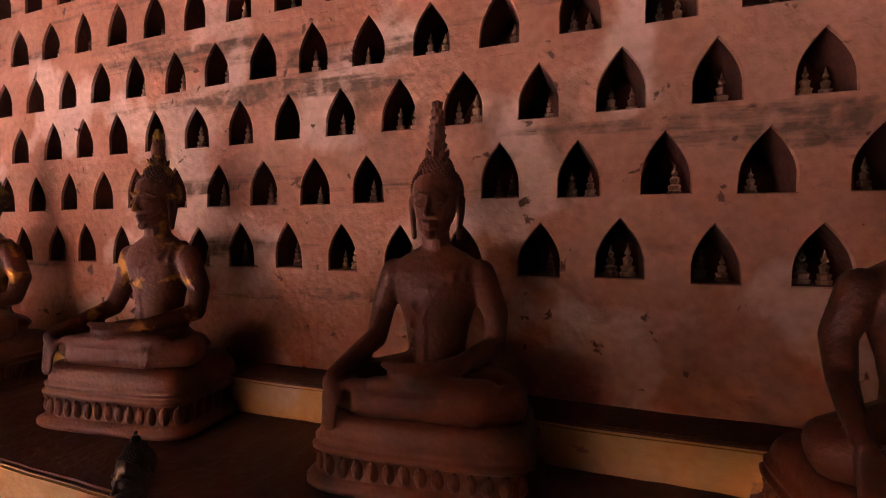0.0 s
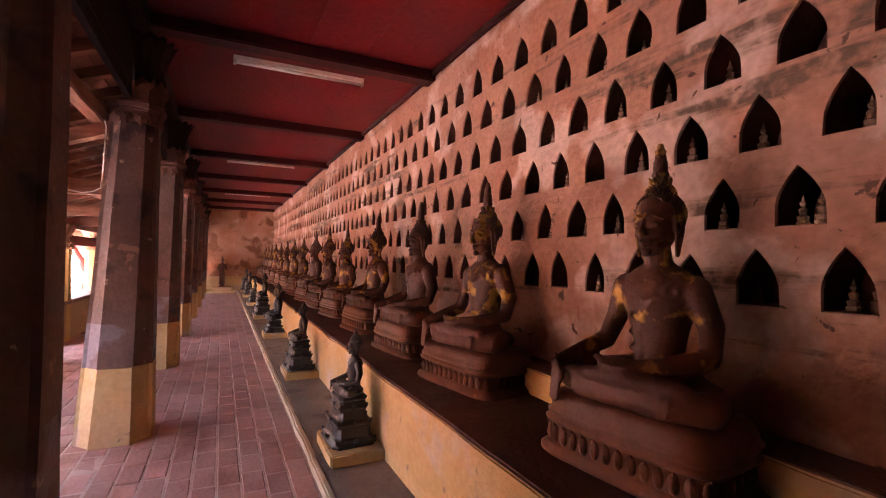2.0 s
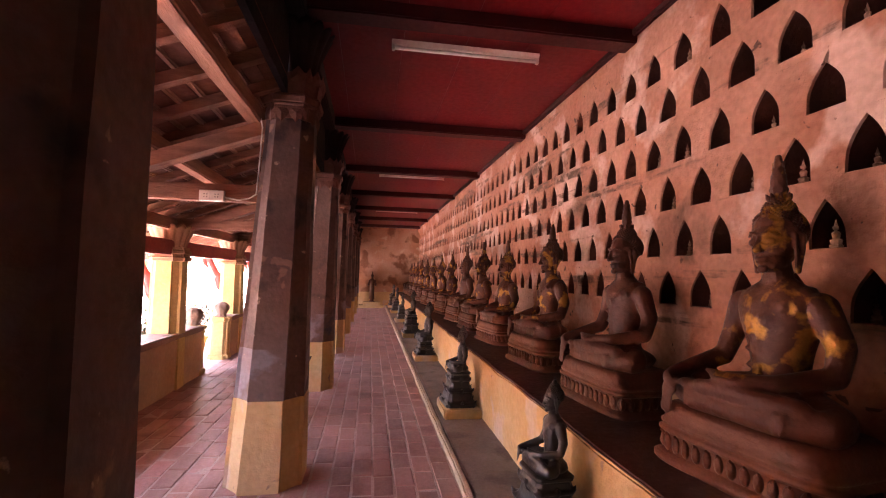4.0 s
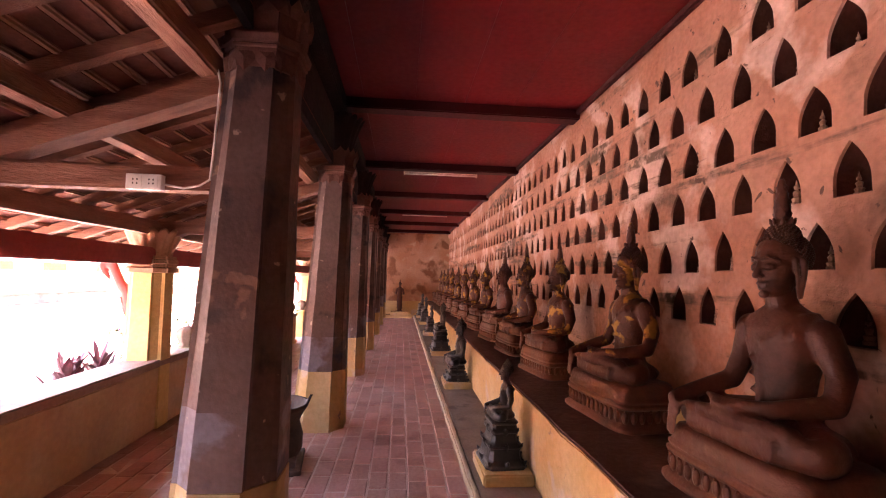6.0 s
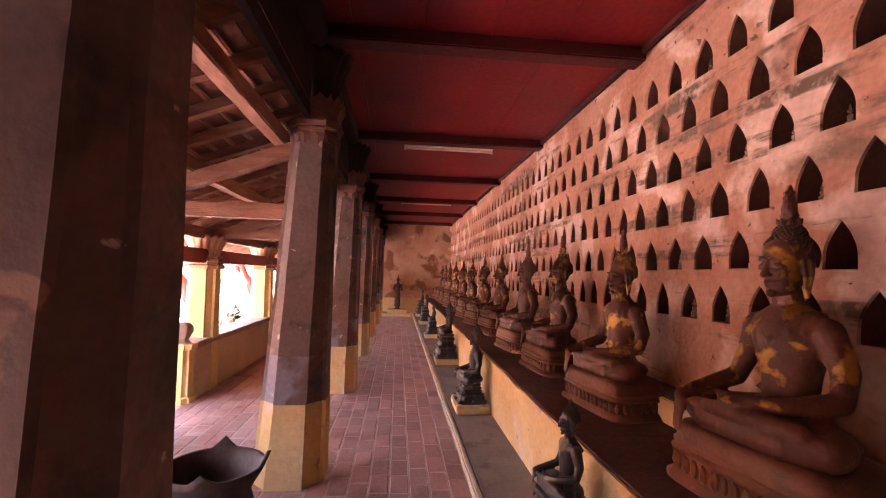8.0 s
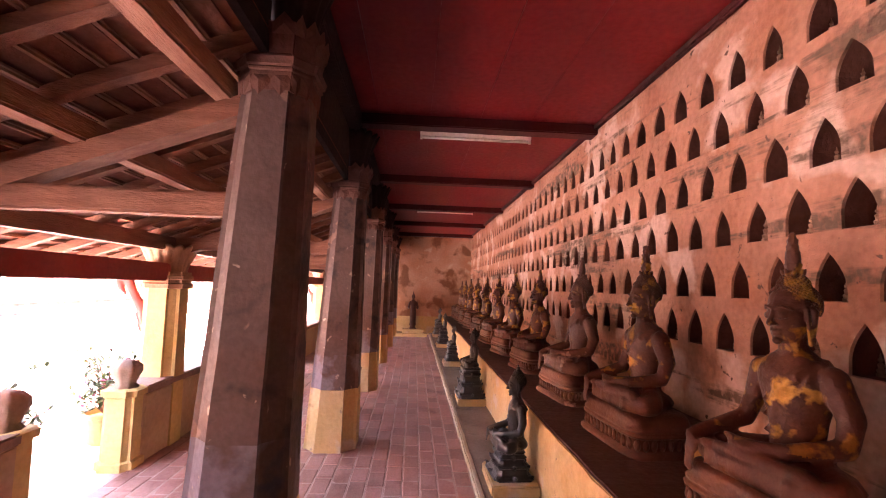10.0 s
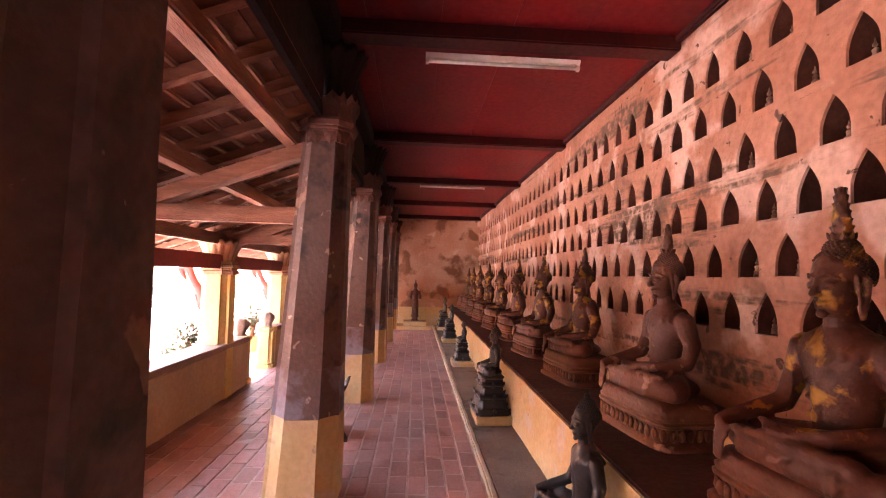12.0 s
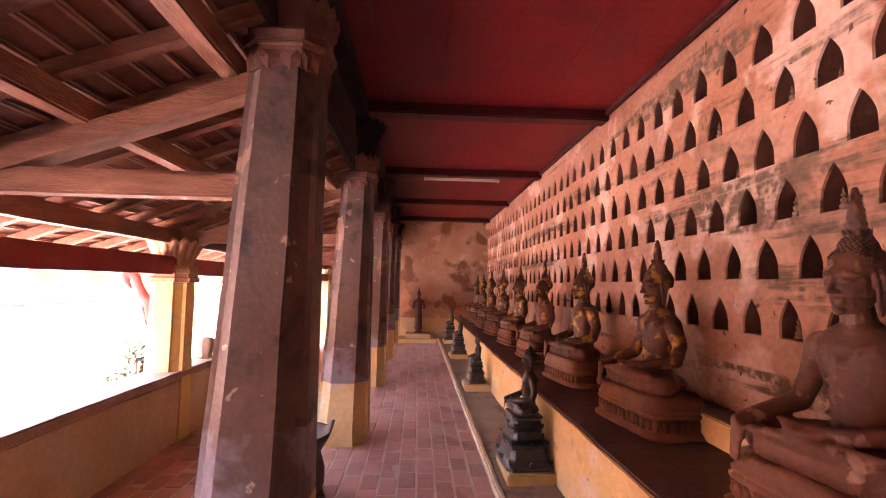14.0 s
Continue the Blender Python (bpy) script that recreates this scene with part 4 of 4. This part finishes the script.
limb(bm, [(bx + 0.012, -1.14, 1.90), (bx + 0.012, -1.05, 1.885), (bx + 0.012, -0.98, 1.90), (bx + 0.012, -0.935, 1.93), (bx + 0.01, -0.925, 2.1), (bx + 0.005, -0.915, 2.4), (bx + 0.01, -0.93, 2.47), (bx + 0.01, -1.0, 2.52)], [0.005] * 8, 8)
tagged(finish("power_cable", bm, M_WHITE), "thin pale power cable run up the column", "cable")

# ---- figurines in the niches ----


def figurine(seed):
    rng = random.Random(seed)
    bm = bmesh.new()
    rings(bm, [circle(r, z, 8, sy=0.7) for z, r in ((0, 0.022), (0.012, 0.024), (0.016, 0.018), (0.03, 0.022), (0.036, 0.012), (0.055, 0.016), (0.064, 0.006))])
    g = bmesh.ops.create_icosphere(bm, subdivisions=1, radius=0.011)
    bmesh.ops.translate(bm, vec=(0, -0.001, 0.074), verts=g["verts"])
    g = bmesh.ops.create_cone(bm, segments=6, radius1=0.006, radius2=0.001, depth=0.022)
    bmesh.ops.translate(bm, vec=(0, 0, 0.094), verts=g["verts"])
    return bm


fig_bm = figurine(1)
fig_me = bpy.data.meshes.new("niche_figurine")
fig_bm.to_mesh(fig_me)
fig_me.materials.append(M_FIGURE)
fig_v = [tuple(v.co) for v in fig_bm.verts]
fig_f = [tuple(v.index for v in fc.verts) for fc in fig_bm.faces]
fig_bm.free()
rng = random.Random(11)
far_v, far_f, count = [], [], 0
for r, i, ax, az, w in sorted(NICHES, key=lambda q: -q[2]):
    if rng.random() < 0.12:
        continue
    for side in (-1, 1):
        if rng.random() < 0.12:
            continue
        s = rng.uniform(0.85, 1.25)
        m = pose(ax + side * w * 0.42 + rng.uniform(-0.006, 0.006), WALL_Y + rng.uniform(0.06, 0.12), az + 0.001, 0, 0, rng.uniform(-20, 20)) @ Matrix.Diagonal((s, s, s, 1))
        if count < 296 and ax < 1.2:
            ob = new("niche_figurine", fig_me)
            ob.matrix_world = m
            tagged(ob, "tiny dusty seated clay figurine standing in a wall niche", "figurine", "niche figurines")
            count += 1
        else:
            k = len(far_v)
            far_v.extend(tuple(m @ Vector(v)) for v in fig_v)
            far_f.extend(tuple(k + e for e in fc) for fc in fig_f)
me = bpy.data.meshes.new("niche_figurines")
me.from_pydata(far_v, [], far_f)
me.materials.append(M_FIGURE)
tagged(new("niche_figurines", me), "many tiny dusty clay figurines in the further niches", "figurines", kind="stuff")

# ---- outside ----
tagged(box("ground", -400, 400, -600, 400, -0.9, -0.35, M_GROUND), "pale sunlit courtyard ground", "ground", kind="structure")
tagged(box("courtyard_paving", -60, 20, -40, -2.661, -0.36, -0.10, M_GROUND), "pale sunlit courtyard paving", "paving", kind="structure")
M_WHITEWASH = mat("whitewash", (0.72, 0.66, 0.58), (0.78, 0.74, 0.68), 0.9, 1.5, 0.3, 10)
M_TERRACOTTA = mat("orange_tile_panel", (0.60, 0.22, 0.09), (0.66, 0.40, 0.12), 0.7, 6.0, 0.3, 20)


def temple():
    ob = thing("temple_hall", "whitewashed temple hall with colonnade on a stepped grey stone terrace", "temple")
    for y0, z0, z1 in ((-11.2, -0.11, 0.25), (-11.4, 0.25, 0.36), (-11.8, 0.36, 0.72), (-11.6, 0.72, 0.84), (-12.0, 0.84, 0.98)):
        bm = bmesh_box(-44, -2, -24, y0, z0, z1, bevel=0.03)
        part("terrace_course", bm, M_STONE, ob)
    part("balustrade", bmesh_box(-44, -2, -13.2, -13.0, 0.98, 1.28, bevel=0.02), M_TERRACOTTA, ob, "orange and yellow patterned balustrade")
    part("wall", bmesh_box(-44, -2, -24, -16.2, 0.98, 3.4, bevel=0.02), M_WHITEWASH, ob)
    for k in range(14):
        x = -43 + 3.1 * k
        bm = bmesh.new()
        rings(bm, [octagon(r, r * 0.3, z) for z, r in ((1.06, 0.34), (1.3, 0.34), (1.32, 0.28), (2.9, 0.26), (3.0, 0.34), (3.15, 0.34))])
        bmesh.ops.translate(bm, vec=(x, -13.8, -0.08), verts=bm.verts)
        part("column", bm, M_WHITEWASH, ob)
        part("window", bmesh_box(x + 1.0, x + 2.1, -16.26, -16.18, 1.9, 3.3, bevel=0.01), M_REDWOOD, ob)
        part("lattice_panel", bmesh_box(x + 0.8, x + 2.3, -16.24, -16.19, 1.45, 1.8, bevel=0.01), M_TERRACOTTA, ob)
    bm = bmesh.new()
    rings(bm, [[(-45, -13.2, 3.06), (-45, -19.5, 5.2), (-45, -26, 3.06)], [(-1, -13.2, 3.06), (-1, -19.5, 5.2), (-1, -26, 3.06)]])
    bmesh.ops.recalc_face_normals(bm, faces=bm.faces)
    part("roof", bm, M_TERRACOTTA, ob, "orange tiled roof")
    return ob


temple()


def blade(bm, base, direction, length, width, droop):
    d = Vector(direction).normalized()
    side = d.cross(Vector((0, 0, 1)))
    side = side.normalized() if side.length > 0.01 else Vector((1, 0, 0))
    prev = None
    n = 5
    for k in range(n + 1):
        u = k / n
        c = Vector(base) + d * length * u + Vector((0, 0, -droop * u * u))
        w = width * math.sin(math.pi * (0.12 + 0.86 * u)) * 0.5
        a, b = bm.verts.new(c - side * w), bm.verts.new(c + side * w)
        m = bm.verts.new(c - Vector((0, 0, w * 0.4)))
        if prev:
            bm.faces.new((prev[0], prev[2], m, a))
            bm.faces.new((prev[2], prev[1], b, m))
        prev = (a, b, m)


def cordyline(x, y, z):
    ob = thing("red_leaved_plant", "bushy dark red cordyline plant growing beside the parapet", "plant", at=(x, y, z))
    rng = random.Random(4)
    for q in range(9):
        ox, oy, hh = -0.36 + 0.09 * q + rng.uniform(-0.05, 0.05), rng.uniform(-0.22, 0.22), rng.uniform(0.24, 0.50)
        bm = bmesh.new()
        limb(bm, [(ox * 0.4, oy * 0.4, 0), (ox, oy, hh)], [0.014, 0.010], 6)
        part("stem", bm, M_TIMBER, ob)
        bm = bmesh.new()
        for k in range(22):
            a = k * 2.4
            el = rng.uniform(-0.1, 1.3)
            blade(bm, (ox, oy, hh - 0.2 + 0.2 * el), (math.cos(a) * math.cos(el), math.sin(a) * math.cos(el), math.sin(el)), rng.uniform(0.24, 0.42), 0.062, rng.uniform(0.02, 0.14))
        part("leaf_crown", bm, M_LEAFRED, ob)["kind"] = "stuff"
    return ob


cordyline(-8.15, -3.35, -0.1)


def bush(x, y, z, seed, flowers=False):
    ob = thing("potted_bush", "sparse green shrub in a clay pot outside the parapet", "plant", "potted shrubs", at=(x, y, z))
    rng = random.Random(seed)
    bm = bmesh.new()
    rings(bm, [circle(r, q, 20) for q, r in ((0, 0.14), (0.02, 0.15), (0.26, 0.20), (0.27, 0.225), (0.31, 0.225), (0.31, 0.19), (0.26, 0.17))])
    part("pot", bm, M_TERRACOTTA, ob)
    twigs, leaves, petals = bmesh.new(), bmesh.new(), bmesh.new()
    for k in range(42):
        a = rng.uniform(0, 6.28)
        r, hh = rng.uniform(0.08, 0.46), rng.uniform(0.45, 0.98)
        tip = (r * math.cos(a), r * math.sin(a), hh)
        mid = (tip[0] * 0.4, tip[1] * 0.4, 0.3 + (hh - 0.3) * 0.55)
        limb(twigs, [(0, 0, 0.26), mid, tip], [0.008, 0.006, 0.003], 5)
        for j in range(16):
            u = rng.uniform(0.35, 1.0)
            c = Vector(mid).lerp(Vector(tip), u) + Vector((rng.uniform(-0.06, 0.06), rng.uniform(-0.06, 0.06), rng.uniform(-0.04, 0.05)))
            blade(leaves, c, (rng.uniform(-1, 1), rng.uniform(-1, 1), rng.uniform(-0.3, 0.8)), rng.uniform(0.05, 0.09), 0.036, 0.012)
        if flowers:
            for j in range(3):
                blade(petals, Vector(tip), (rng.uniform(-1, 1), rng.uniform(-1, 1), 0.4), 0.035, 0.03, 0.0)
    part("branchwork", twigs, M_TIMBER, ob)["kind"] = "stuff"
    part("foliage", leaves, M_LEAF, ob)["kind"] = "stuff"
    if flowers:
        part("blossom", petals, M_FLOWER, ob, "small pink flowers")["kind"] = "stuff"
    else:
        petals.free()
    return ob


M_FLOWER = mat("pink_petals", (0.62, 0.10, 0.22), (0.70, 0.20, 0.32), 0.5, 9.0, 0.05, 40)
bush(-13.62, -3.35, -0.1, 2)
bush(-10.35, -3.15, -0.1, 3, True)
bush(-9.05, -3.3, -0.1, 5, True)
bush(-16.6, -3.4, -0.1, 6)

# ---- floor bricks, last ----
ROW, LEN = 0.142, 0.285


def brick_mesh(seed, length):
    rng = random.Random(seed)
    hx, hy = length / 2 - 0.0055, ROW / 2 - 0.005
    t = 0.007
    jig = lambda: rng.uniform(-0.0025, 0.0025)
    lo = [(-hx, -hy, -0.02), (hx, -hy, -0.02), (hx, hy, -0.02), (-hx, hy, -0.02)]
    md = [(x + jig(), y + jig(), -0.006) for x, y, _ in lo]
    hi = [((abs(x) - t) * (1 if x > 0 else -1) + jig(), (abs(y) - t) * (1 if y > 0 else -1) + jig(), rng.uniform(-0.0015, 0.0015)) for x, y, _ in lo]
    vs = lo + md + hi
    fs = [(8, 9, 10, 11)]
    for b in (0, 4):
        fs += [(b + i, b + (i + 1) % 4, b + 4 + (i + 1) % 4, b + 4 + i) for i in range(4)]
    return vs, fs


BRICKS = []
for q in range(6):
    vs, fs = brick_mesh(q, LEN)
    me = bpy.data.meshes.new("brick")
    me.from_pydata(vs, [], fs)
    me.materials.append(M_TILE)
    BRICKS.append((me, vs, fs))
rng = random.Random(21)
rest_v, rest_f, near = [], [], 0
for row in range(20):
    y = CURB_Y - 0.075 - ROW * row
    if y < -2.64:
        break
    x = X_START - rng.uniform(0, LEN)
    while x > X_END + 0.1:
        me, vs, fs = BRICKS[rng.randrange(6)]
        dz = rng.uniform(-0.004, 0.002)
        m = pose(x, y, dz, rng.uniform(-0.4, 0.4), rng.uniform(-0.3, 0.3), rng.uniform(-0.4, 0.4))
        if near < 298 and -6.6 < x < -3.4 and -1.6 < y < 0.5 or (near < 298 and -11.4 < x < -9.8 and -0.5 < y < 0.5):
            ob = new("brick", me)
            ob.matrix_world = m
            ob.parent = floor
            near += 1
        else:
            k = len(rest_v)
            rest_v.extend(tuple(m @ Vector(v)) for v in vs)
            rest_f.extend(tuple(k + e for e in fc) for fc in fs)
        x -= LEN
me = bpy.data.meshes.new("bricks")
me.from_pydata(rest_v, [], rest_f)
me.materials.append(M_TILE2)
rest = new("bricks", me)
rest.parent = floor
rest["kind"] = "stuff"
